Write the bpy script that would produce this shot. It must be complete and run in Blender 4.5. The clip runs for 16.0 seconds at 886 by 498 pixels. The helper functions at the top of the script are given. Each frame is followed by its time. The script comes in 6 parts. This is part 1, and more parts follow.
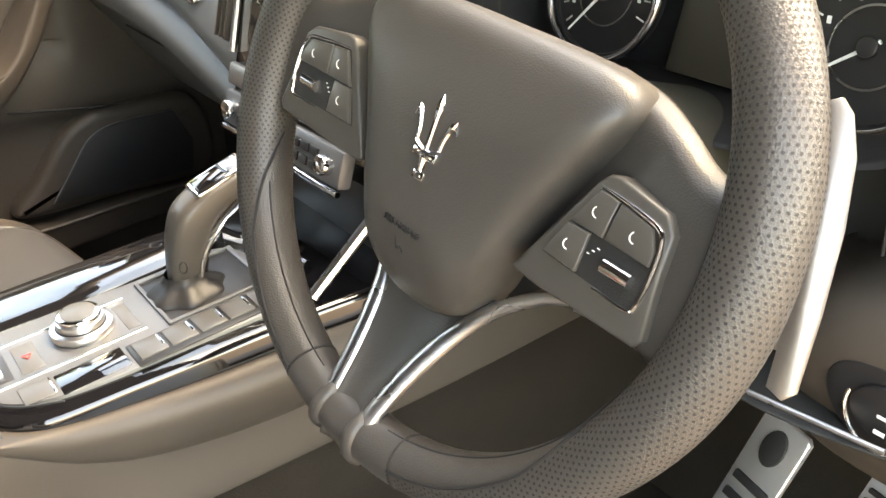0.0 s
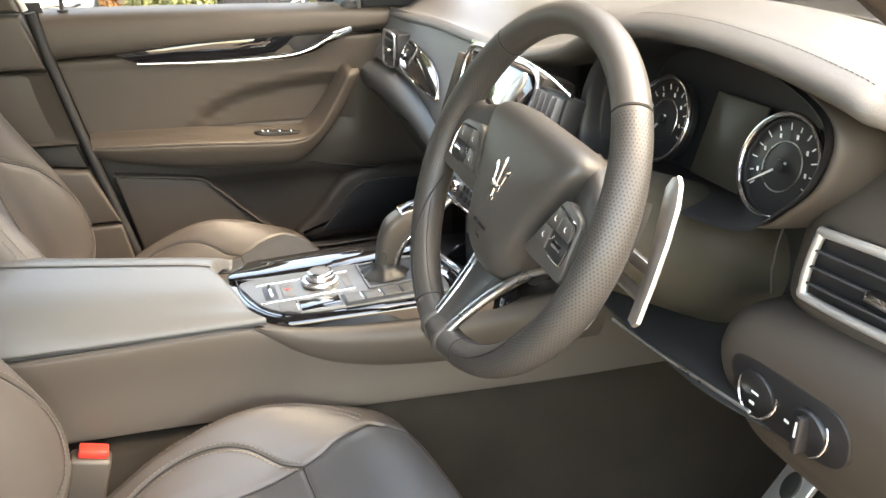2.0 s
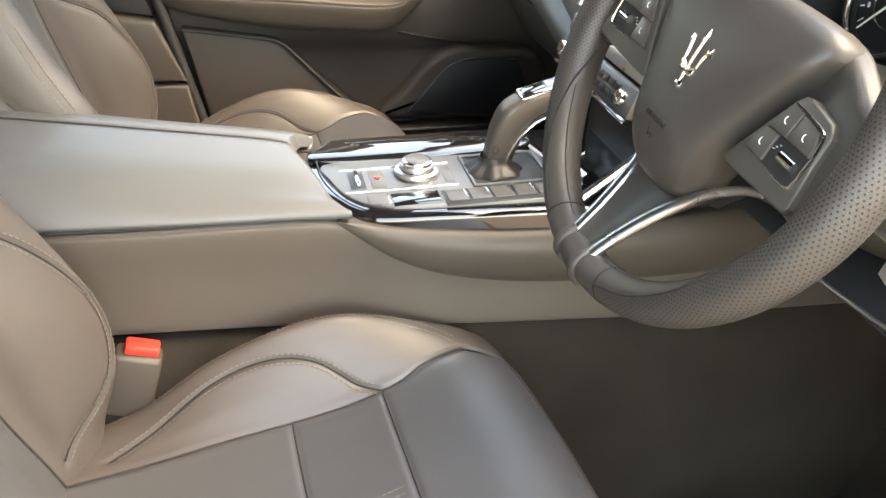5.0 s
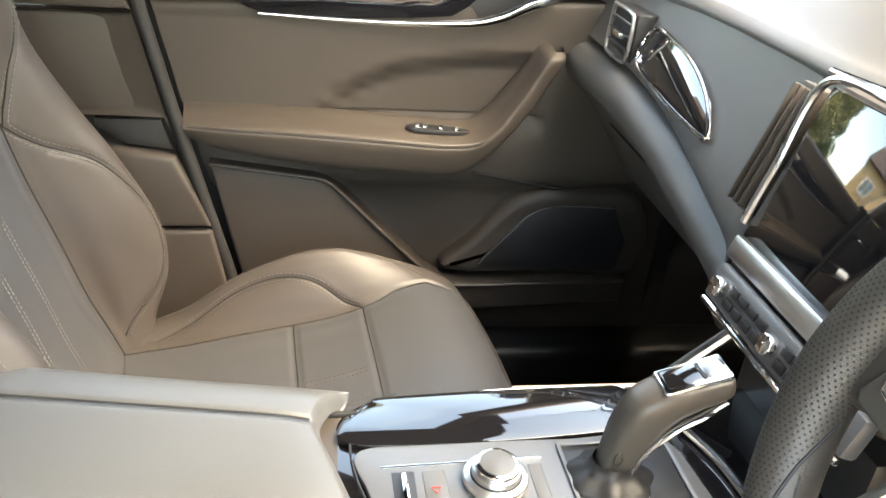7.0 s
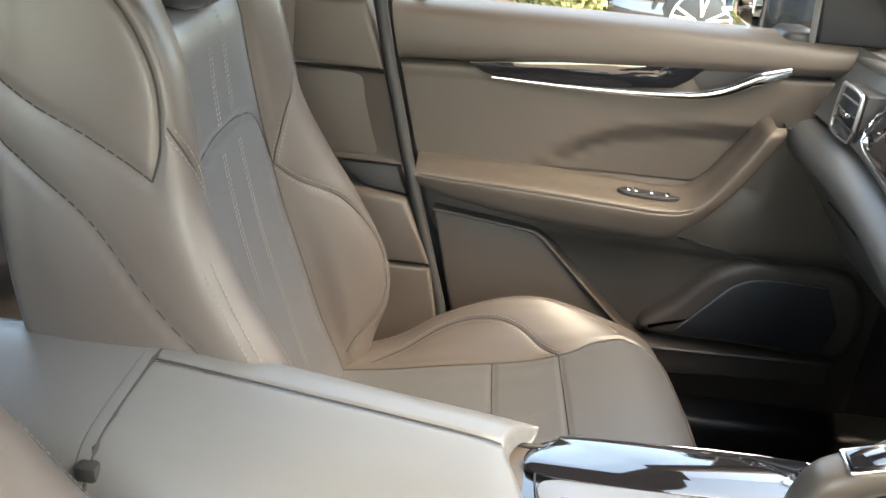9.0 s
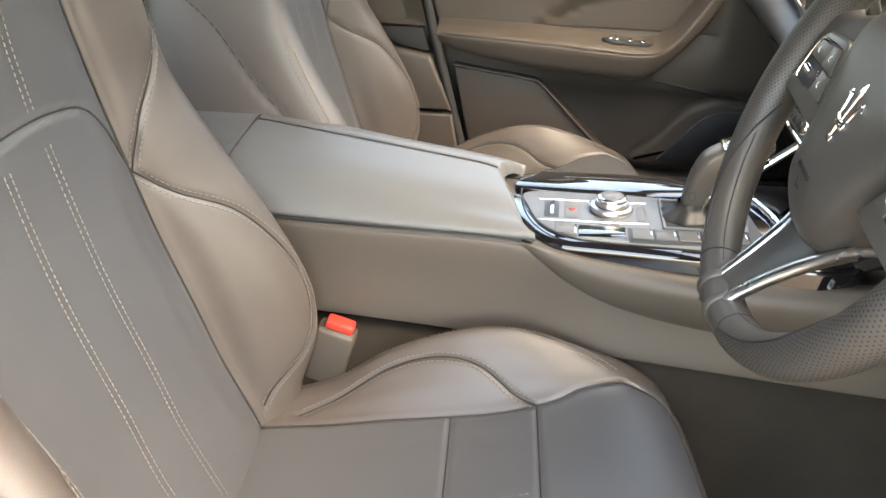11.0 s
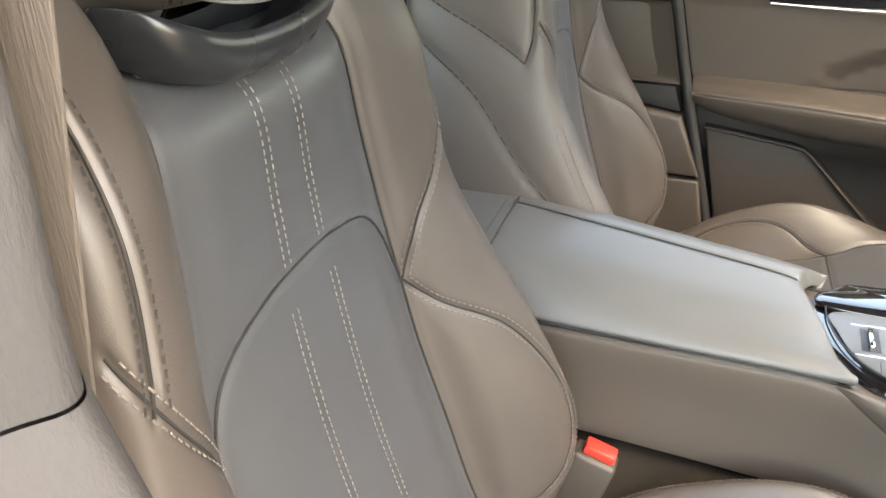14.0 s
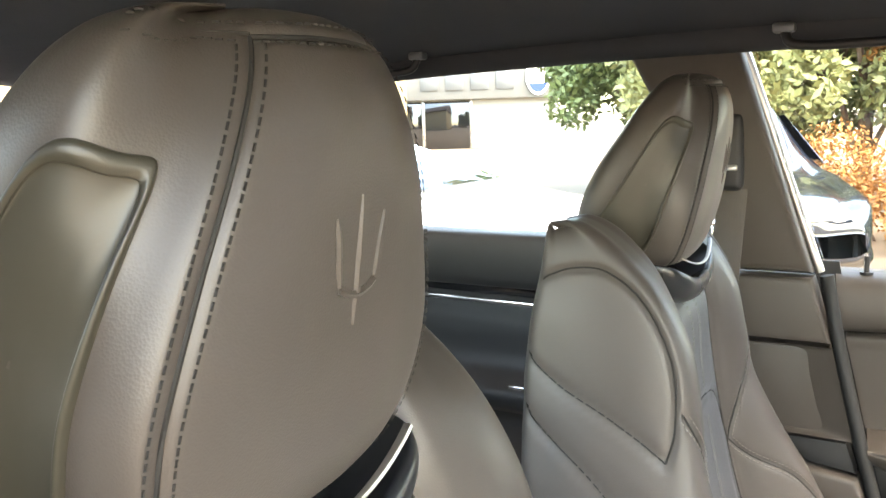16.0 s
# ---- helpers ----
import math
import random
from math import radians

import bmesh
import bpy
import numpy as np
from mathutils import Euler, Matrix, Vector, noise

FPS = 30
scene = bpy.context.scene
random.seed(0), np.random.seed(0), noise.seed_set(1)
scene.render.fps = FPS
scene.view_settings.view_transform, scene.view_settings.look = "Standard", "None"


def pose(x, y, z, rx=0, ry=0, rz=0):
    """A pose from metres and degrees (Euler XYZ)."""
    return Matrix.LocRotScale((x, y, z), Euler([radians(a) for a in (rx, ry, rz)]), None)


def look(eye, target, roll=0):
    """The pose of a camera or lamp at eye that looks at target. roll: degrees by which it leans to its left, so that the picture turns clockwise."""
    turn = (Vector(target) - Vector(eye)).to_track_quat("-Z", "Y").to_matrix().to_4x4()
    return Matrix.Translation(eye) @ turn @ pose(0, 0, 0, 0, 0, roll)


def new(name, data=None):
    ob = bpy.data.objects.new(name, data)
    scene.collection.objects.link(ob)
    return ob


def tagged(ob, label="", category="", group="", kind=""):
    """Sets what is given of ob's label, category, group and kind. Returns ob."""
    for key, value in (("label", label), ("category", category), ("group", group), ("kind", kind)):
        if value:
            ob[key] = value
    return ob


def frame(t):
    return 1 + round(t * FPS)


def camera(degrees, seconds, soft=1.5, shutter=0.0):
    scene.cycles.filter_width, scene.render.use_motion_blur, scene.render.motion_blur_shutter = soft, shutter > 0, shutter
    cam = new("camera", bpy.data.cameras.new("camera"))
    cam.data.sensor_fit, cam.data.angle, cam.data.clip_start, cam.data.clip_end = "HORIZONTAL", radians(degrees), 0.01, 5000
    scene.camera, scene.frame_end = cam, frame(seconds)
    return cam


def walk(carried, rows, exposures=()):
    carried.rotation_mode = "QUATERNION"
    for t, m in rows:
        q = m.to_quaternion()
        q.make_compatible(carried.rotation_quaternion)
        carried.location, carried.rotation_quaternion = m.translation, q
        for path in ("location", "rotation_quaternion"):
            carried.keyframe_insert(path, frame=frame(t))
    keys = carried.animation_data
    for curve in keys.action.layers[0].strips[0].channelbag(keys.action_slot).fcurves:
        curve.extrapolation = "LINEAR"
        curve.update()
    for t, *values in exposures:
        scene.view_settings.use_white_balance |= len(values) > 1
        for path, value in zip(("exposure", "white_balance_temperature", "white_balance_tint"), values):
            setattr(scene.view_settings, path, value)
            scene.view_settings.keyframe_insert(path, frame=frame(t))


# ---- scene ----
cam = camera(57.5, 16.0)
PATH = [
    (0, (0.66, 0.327, 0.934), (-0.674, 1.405, -0.095), -1.0),
    (0.5, (0.787, 0.284, 0.978), (-0.747, 1.161, 0.042), -1.1),
    (1, (0.912, 0.282, 1.014), (-0.732, 1.014, 0.143), -0.4),
    (1.5, (1.002, 0.281, 1.025), (-0.701, 0.927, 0.196), 0.1),
    (2, (1.077, 0.256, 1.028), (-0.653, 0.866, 0.232), 0.4),
    (2.5, (1.162, 0.231, 1.023), (-0.567, 0.859, 0.239), 0.7),
    (3, (1.164, 0.206, 0.992), (-0.529, 0.868, 0.157), 1.8),
    (3.2, (1.154, 0.2, 0.977), (-0.522, 0.865, 0.112), 2.4),
    (5.3, (0.823, 0.254, 0.943), (-0.829, 0.684, -0.1), 4.6),
    (5.5, (0.784, 0.262, 0.941), (-0.874, 0.675, -0.098), 4.8),
    (6, (0.657, 0.274, 0.929), (-1.009, 0.668, -0.105), 5.1),
    (6.5, (0.534, 0.289, 0.951), (-1.154, 0.663, -0.054), 5.2),
    (7, (0.482, 0.289, 0.985), (-1.249, 0.621, 0.04), 5.5),
    (7.5, (0.445, 0.275, 1.017), (-1.339, 0.498, 0.141), 5.8),
    (8, (0.464, 0.277, 1.022), (-1.375, 0.283, 0.235), 4.9),
    (8.2, (0.478, 0.278, 1.025), (-1.365, 0.205, 0.252), 4.6),
    (10.3, (0.784, 0.317, 0.986), (-0.949, 0.049, 0.023), 2.3),
    (10.5, (0.834, 0.334, 0.981), (-0.896, 0.055, 0.018), 1.6),
    (11, (0.958, 0.361, 0.957), (-0.778, 0.117, -0.007), 1.3),
    (11.5, (1.017, 0.373, 0.932), (-0.678, 0.181, -0.111), 1.9),
    (12, (1.033, 0.373, 0.901), (-0.596, 0.176, -0.242), 2.3),
    (12.5, (1.01, 0.33, 0.883), (-0.58, 0.016, -0.289), 1.7),
    (13, (0.953, 0.264, 0.915), (-0.619, -0.16, -0.246), 1.4),
    (13.5, (0.894, 0.228, 0.956), (-0.717, -0.297, -0.107), 0.5),
    (14, (0.834, 0.208, 0.991), (-0.814, -0.441, 0.06), -0.6),
    (14.5, (0.763, 0.189, 1.023), (-0.888, -0.592, 0.208), -0.7),
    (15, (0.708, 0.163, 1.04), (-0.968, -0.723, 0.402), -1.5),
    (15.5, (0.679, 0.151, 1.064), (-1.012, -0.809, 0.594), -1.7),
    (16, (0.659, 0.148, 1.076), (-1.043, -0.856, 0.763), -1.7),
]
EXPOSURES = [(0.0, 4.7, 10900, 11), (1.5, 4.45, 9800, 10), (3.0, 4.5, 9800, 10), (6.0, 4.5, 10000, 9), (8.0, 4.75, 8900, 7), (11.0, 4.4, 9300, 10), (12.5, 4.25, 9200, 9), (13.5, 4.23, 8900, 9), (15.0, 4.6, 9200, 9), (16.0, 4.77, 8500, 7)]
walk(cam, [(t, look(eye, target, roll)) for t, eye, target, roll in PATH], EXPOSURES)

# ---- world and light ----
world = bpy.data.worlds.new("world")
scene.world = world
world.use_nodes = True
wn = world.node_tree
sky = wn.nodes.new("ShaderNodeTexSky")
sky.sky_type = "NISHITA"
sky.sun_disc = False
SUN_EL, SUN_AZ = radians(56), radians(20)
sky.dust_density, sky.air_density, sky.ozone_density = 2.0, 1.0, 1.0
sky.sun_elevation, sky.sun_rotation = SUN_EL, SUN_AZ
wn.links.new(sky.outputs["Color"], wn.nodes["Background"].inputs["Color"])
wn.nodes["Background"].inputs["Strength"].default_value = 0.15
sun_data = bpy.data.lights.new("sun", "SUN")
sun_data.energy, sun_data.angle, sun_data.color = 0.16, radians(60), (1.0, 0.96, 0.91)
sun = new("sun", sun_data)
sun_way = Vector((math.sin(SUN_AZ) * math.cos(SUN_EL), math.cos(SUN_AZ) * math.cos(SUN_EL), math.sin(SUN_EL)))
sun.matrix_world = look(sun_way * 20, (0, 0, 0))


# ---- materials ----
def material(name, color, rough=0.5, metal=0.0, bump=0.0, scale=200.0, vary=0.12, spec=0.5, coat=0.0, kind="noise", stretch=(1, 1, 1), coarse=9.0, sheen=0.0):
    m = bpy.data.materials.new(name)
    m.use_nodes = True
    nt = m.node_tree
    b = nt.nodes["Principled BSDF"]
    b.inputs["Roughness"].default_value = rough
    b.inputs["Metallic"].default_value = metal
    b.inputs["Specular IOR Level"].default_value = spec
    b.inputs["Coat Weight"].default_value = coat
    b.inputs["Coat Roughness"].default_value = 0.04
    b.inputs["Sheen Weight"].default_value = sheen
    tc = nt.nodes.new("ShaderNodeTexCoord")
    mp = nt.nodes.new("ShaderNodeMapping")
    mp.inputs["Scale"].default_value = stretch
    nt.links.new(tc.outputs["Object"], mp.inputs["Vector"])
    big = nt.nodes.new("ShaderNodeTexNoise")
    big.inputs["Scale"].default_value = coarse
    big.inputs["Detail"].default_value = 4
    nt.links.new(mp.outputs[0], big.inputs["Vector"])
    if kind == "voronoi":
        fine = nt.nodes.new("ShaderNodeTexVoronoi")
        fine_out = fine.outputs["Distance"]
    else:
        fine = nt.nodes.new("ShaderNodeTexNoise")
        fine.inputs["Detail"].default_value = 3
        fine_out = fine.outputs["Fac"]
    fine.inputs["Scale"].default_value = scale
    nt.links.new(mp.outputs[0], fine.inputs["Vector"])
    add = nt.nodes.new("ShaderNodeMath")
    add.operation = "MULTIPLY_ADD"
    add.inputs[1].default_value = 0.35
    nt.links.new(fine_out, add.inputs[0])
    nt.links.new(big.outputs["Fac"], add.inputs[2])
    ramp = nt.nodes.new("ShaderNodeMapRange")
    ramp.inputs["From Min"].default_value, ramp.inputs["From Max"].default_value = 0.15, 1.2
    ramp.clamp = False
    ramp.inputs["To Min"].default_value, ramp.inputs["To Max"].default_value = 1 - vary, 1 + vary
    nt.links.new(add.outputs[0], ramp.inputs["Value"])
    mul = nt.nodes.new("ShaderNodeVectorMath")
    mul.operation = "SCALE"
    mul.inputs[0].default_value = color
    nt.links.new(ramp.outputs[0], mul.inputs["Scale"])
    nt.links.new(mul.outputs[0], b.inputs["Base Color"])
    rr = nt.nodes.new("ShaderNodeMapRange")
    rr.inputs["From Min"].default_value, rr.inputs["From Max"].default_value = 0.1, 0.9
    rr.inputs["To Min"].default_value, rr.inputs["To Max"].default_value = rough * 0.84, min(1, rough * 1.16)
    nt.links.new(big.outputs["Fac"], rr.inputs["Value"])
    nt.links.new(rr.outputs[0], b.inputs["Roughness"])
    if bump:
        bp = nt.nodes.new("ShaderNodeBump")
        bp.inputs["Strength"].default_value = bump
        bp.inputs["Distance"].default_value = 0.0012
        nt.links.new(fine_out, bp.inputs["Height"])
        nt.links.new(bp.outputs[0], b.inputs["Normal"])
    return m


def glass(name, tint=(0.92, 0.95, 0.95), rough=0.0):
    m = bpy.data.materials.new(name)
    m.use_nodes = True
    nt = m.node_tree
    nt.nodes.remove(nt.nodes["Principled BSDF"])
    out = nt.nodes["Material Output"]
    tr, gl, mx, fr = (nt.nodes.new("ShaderNodeBsdfTransparent"), nt.nodes.new("ShaderNodeBsdfGlossy"),
                      nt.nodes.new("ShaderNodeMixShader"), nt.nodes.new("ShaderNodeFresnel"))
    tr.inputs["Color"].default_value = (*tint, 1)
    gl.inputs["Roughness"].default_value = rough
    fr.inputs["IOR"].default_value = 1.45
    nt.links.new(fr.outputs[0], mx.inputs[0])
    nt.links.new(tr.outputs[0], mx.inputs[1])
    nt.links.new(gl.outputs[0], mx.inputs[2])
    nt.links.new(mx.outputs[0], out.inputs["Surface"])
    return m


LEATHER = material("leather", (0.056, 0.0475, 0.0425), 0.44, spec=0.5, bump=0.07, scale=900, kind="voronoi", vary=0.10)
LEATHER_MID = material("leather_center", (0.055, 0.0565, 0.060), 0.36, bump=0.08, scale=1100, kind="voronoi", vary=0.08)
WHEEL_HIDE = material("wheel_leather", (0.046, 0.042, 0.038), 0.42, bump=0.12, scale=1000, kind="voronoi")
POD_GREY = material("key_pad_plastic", (0.060, 0.056, 0.050), 0.36, vary=0.06)
# Lid leather: base colour paler and cooler, with the sky's sheen put in.
LID_SHEEN_HIDE = material("armrest_leather_sky_sheen", (0.080, 0.083, 0.085), 0.38, bump=0.07, scale=900, kind="voronoi", vary=0.08)
LEATHER_DARK = material("leather_dark", (0.045, 0.043, 0.041), 0.42, bump=0.1, scale=900, kind="voronoi")
VINYL = material("soft_touch_vinyl", (0.050, 0.0415, 0.0345), 0.48, spec=0.42, bump=0.10, scale=1100, kind="voronoi")
VINYL_DARK = material("dark_soft_plastic", (0.017, 0.017, 0.018), 0.5, bump=0.2, scale=1100, kind="voronoi")
THREAD = material("thread", (0.118, 0.105, 0.093), 0.7, bump=0.2, scale=2500)
DASH = material("dash_vinyl", (0.082, 0.079, 0.074), 0.36, bump=0.2, scale=1100, kind="voronoi")
COVER = material("smooth_plastic", (0.034, 0.031, 0.023), 0.42, vary=0.05)
COLLAR = material("collar_plastic", (0.013, 0.014, 0.016), 0.28, vary=0.05)
# Near black: shade painted into the sewn grooves; also the dark thread.
SEAM = material("seam_shadow_and_thread", (0.012, 0.011, 0.010), 0.8)
PIANO = material("piano_black_lacquer", (0.006, 0.006, 0.007), 0.04, vary=0.05, coat=1.0)
CHROME = material("chrome", (0.80, 0.80, 0.81), 0.10, metal=1.0, vary=0.03)
SATIN = material("satin_metal", (0.62, 0.62, 0.62), 0.28, metal=1.0, bump=0.05, scale=1500)
ALU = material("brushed_aluminium", (0.70, 0.69, 0.67), 0.34, metal=1.0, bump=0.15, scale=400, stretch=(1, 12, 1))
KEY_GREY = material("key_plastic", (0.075, 0.075, 0.074), 0.34, vary=0.05)
BRIGHT = material("bright_trim", (0.82, 0.82, 0.81), 0.42, metal=0.9, bump=0.05, scale=900, vary=0.05)
SILVER = material("silver_plastic", (0.135, 0.139, 0.143), 0.40, metal=0.5, vary=0.05)
BLACK = material("black_plastic", (0.014, 0.014, 0.015), 0.4, bump=0.1, scale=1500)
RUBBER = material("black_rubber", (0.012, 0.012, 0.012), 0.7, bump=0.2, scale=900)
CARPET = material("carpet", (0.0190, 0.0158, 0.0125), 0.95, bump=1.0, scale=700, vary=0.6, spec=0.1)
HEADLINER = material("headliner_fabric", (0.045, 0.047, 0.052), 0.9, bump=0.4, scale=1600, vary=0.12, spec=0.2)
WEBBING = material("belt_webbing", (0.075, 0.064, 0.056), 0.75, bump=0.6, scale=700, stretch=(1, 1, 0.12), vary=0.2)
RED = material("red_plastic", (0.62, 0.035, 0.025), 0.35, vary=0.05)
WHITE_INK = material("white_print", (0.75, 0.75, 0.73), 0.6, vary=0.03)
GLASS = glass("window_glass")


# ---- mesh helpers ----
def mesh_object(name, verts, faces, mat, parent=None, label="", smooth=True):
    me = bpy.data.meshes.new(name)
    me.from_pydata([tuple(v) for v in verts], [], [tuple(f) for f in faces])
    me.materials.append(mat)
    if smooth:
        me.shade_smooth()
    me.update()
    ob = new(name, me)
    ob.parent = parent
    if label:
        ob["label"] = label
    return ob


def part(name, bm, mat, parent=None, label="", smooth=True):
    bmesh.ops.recalc_face_normals(bm, faces=bm.faces)
    me = bpy.data.meshes.new(name)
    bm.to_mesh(me)
    bm.free()
    me.materials.append(mat)
    if smooth:
        me.shade_smooth()
        me.set_sharp_from_angle(angle=radians(38))
    ob = new(name, me)
    ob.parent = parent
    if label:
        ob["label"] = label
    return ob


def thing(name, label, category, at=(0, 0, 0), group="", kind=""):
    ob = new(name)
    ob.location = at
    ob.empty_display_size = 0.05
    return tagged(ob, label, category, group, kind)


def block(size, at=(0, 0, 0), bevel=0.003, seg=2, turn=None):
    bm = bmesh.new()
    m = Matrix.Translation(at) @ (turn or Matrix()) @ Matrix.Diagonal((*size, 1))
    bmesh.ops.create_cube(bm, size=1.0, matrix=m)
    if bevel:
        bmesh.ops.bevel(bm, geom=bm.edges[:], offset=bevel, segments=seg, affect="EDGES", profile=0.5)
    return bm


def disc(radius, depth, at, axis, seg=40, bevel=0.0, r2=None):
    bm = bmesh.new()
    m = Matrix.Translation(at) @ Vector(axis).to_track_quat("Z", "Y").to_matrix().to_4x4()
    bmesh.ops.create_cone(bm, cap_ends=True, segments=seg, radius1=radius, radius2=radius if r2 is None else r2, depth=depth, matrix=m)
    if bevel:
        rim = [e for e in bm.edges if len(e.link_faces) == 2 and any(len(f.verts) > 4 for f in e.link_faces)]
        bmesh.ops.bevel(bm, geom=rim, offset=bevel, segments=2, affect="EDGES", profile=0.5)
    return bm


def prism(points, place, depth, bevel=0.003, seg=2):
    """A plate: a flat outline of (a, b), put into space by place(a, b, c), c from 0 to depth."""
    bm = bmesh.new()
    low = [bm.verts.new(place(a, b, 0.0)) for a, b in points]
    high = [bm.verts.new(place(a, b, depth)) for a, b in points]
    bm.faces.new(low)
    top = bm.faces.new(high)
    n = len(points)
    for i in range(n):
        bm.faces.new((low[i], low[(i + 1) % n], high[(i + 1) % n], high[i]))
    bmesh.ops.recalc_face_normals(bm, faces=bm.faces)
    if bevel:
        bmesh.ops.bevel(bm, geom=list(top.edges), offset=bevel, segments=seg, affect="EDGES", profile=0.5)
    return bm


def smooth_line(points, n=60, closed=False):
    """Catmull-Rom through the points, as an array of n points."""
    p = np.asarray(points, float)
    m = len(p)
    s = np.linspace(0, m if closed else m - 1, n, endpoint=not closed)
    return spline(p, s, closed)


def spline(p, s, closed=False):
    m = len(p)
    i = np.floor(s).astype(int)
    if closed:
        k = [(i + d) % m for d in (-1, 0, 1, 2)]
        f = s - i
        a, b, c, d = (p[j] for j in k)
    else:
        i = np.clip(i, 0, m - 2)
        f = s - i
        e = np.concatenate([[2 * p[0] - p[1]], p, [2 * p[-1] - p[-2]]])
        a, b, c, d = e[i], e[i + 1], e[i + 2], e[i + 3]
    f = f.reshape(-1, *([1] * (p.ndim - 1)))
    return 0.5 * (2 * b + (c - a) * f + (2 * a - 5 * b + 4 * c - d) * f ** 2 + (3 * b - a - 3 * c + d) * f ** 3)


def tube(path, radius, seg=10, closed=False, flat=1.0, up=(0, 0, 1)):
    """A round bar along a path; radius may be one value or one for each point; flat squeezes it across up."""
    path = np.asarray(path, float)
    n = len(path)
    r = np.broadcast_to(np.asarray(radius, float), (n,))
    tang = np.roll(path, -1, 0) - np.roll(path, 1, 0) if closed else np.gradient(path, axis=0)
    tang /= np.linalg.norm(tang, axis=1)[:, None] + 1e-12
    side = np.cross(tang, np.array(up, float))
    side /= np.linalg.norm(side, axis=1)[:, None] + 1e-12
    top = np.cross(side, tang)
    a = np.linspace(0, 2 * np.pi, seg, endpoint=False)
    v = path[:, None] + r[:, None, None] * (np.cos(a)[None, :, None] * side[:, None] + flat * np.sin(a)[None, :, None] * top[:, None])
    bm = bmesh.new()
    vs = [[bm.verts.new(q) for q in ring] for ring in v]
    for i in range(n if closed else n - 1):
        for j in range(seg):
            bm.faces.new((vs[i][j], vs[i][(j + 1) % seg], vs[(i + 1) % n][(j + 1) % seg], vs[(i + 1) % n][j]))
    if not closed:
        bm.faces.new(vs[0])
        bm.faces.new(vs[-1])
    return bm


def join(*bms):
    out = bms[0]
    for b in bms[1:]:
        me = bpy.data.meshes.new("tmp")
        b.to_mesh(me)
        b.free()
        out.from_mesh(me)
        bpy.data.meshes.remove(me)
    return out


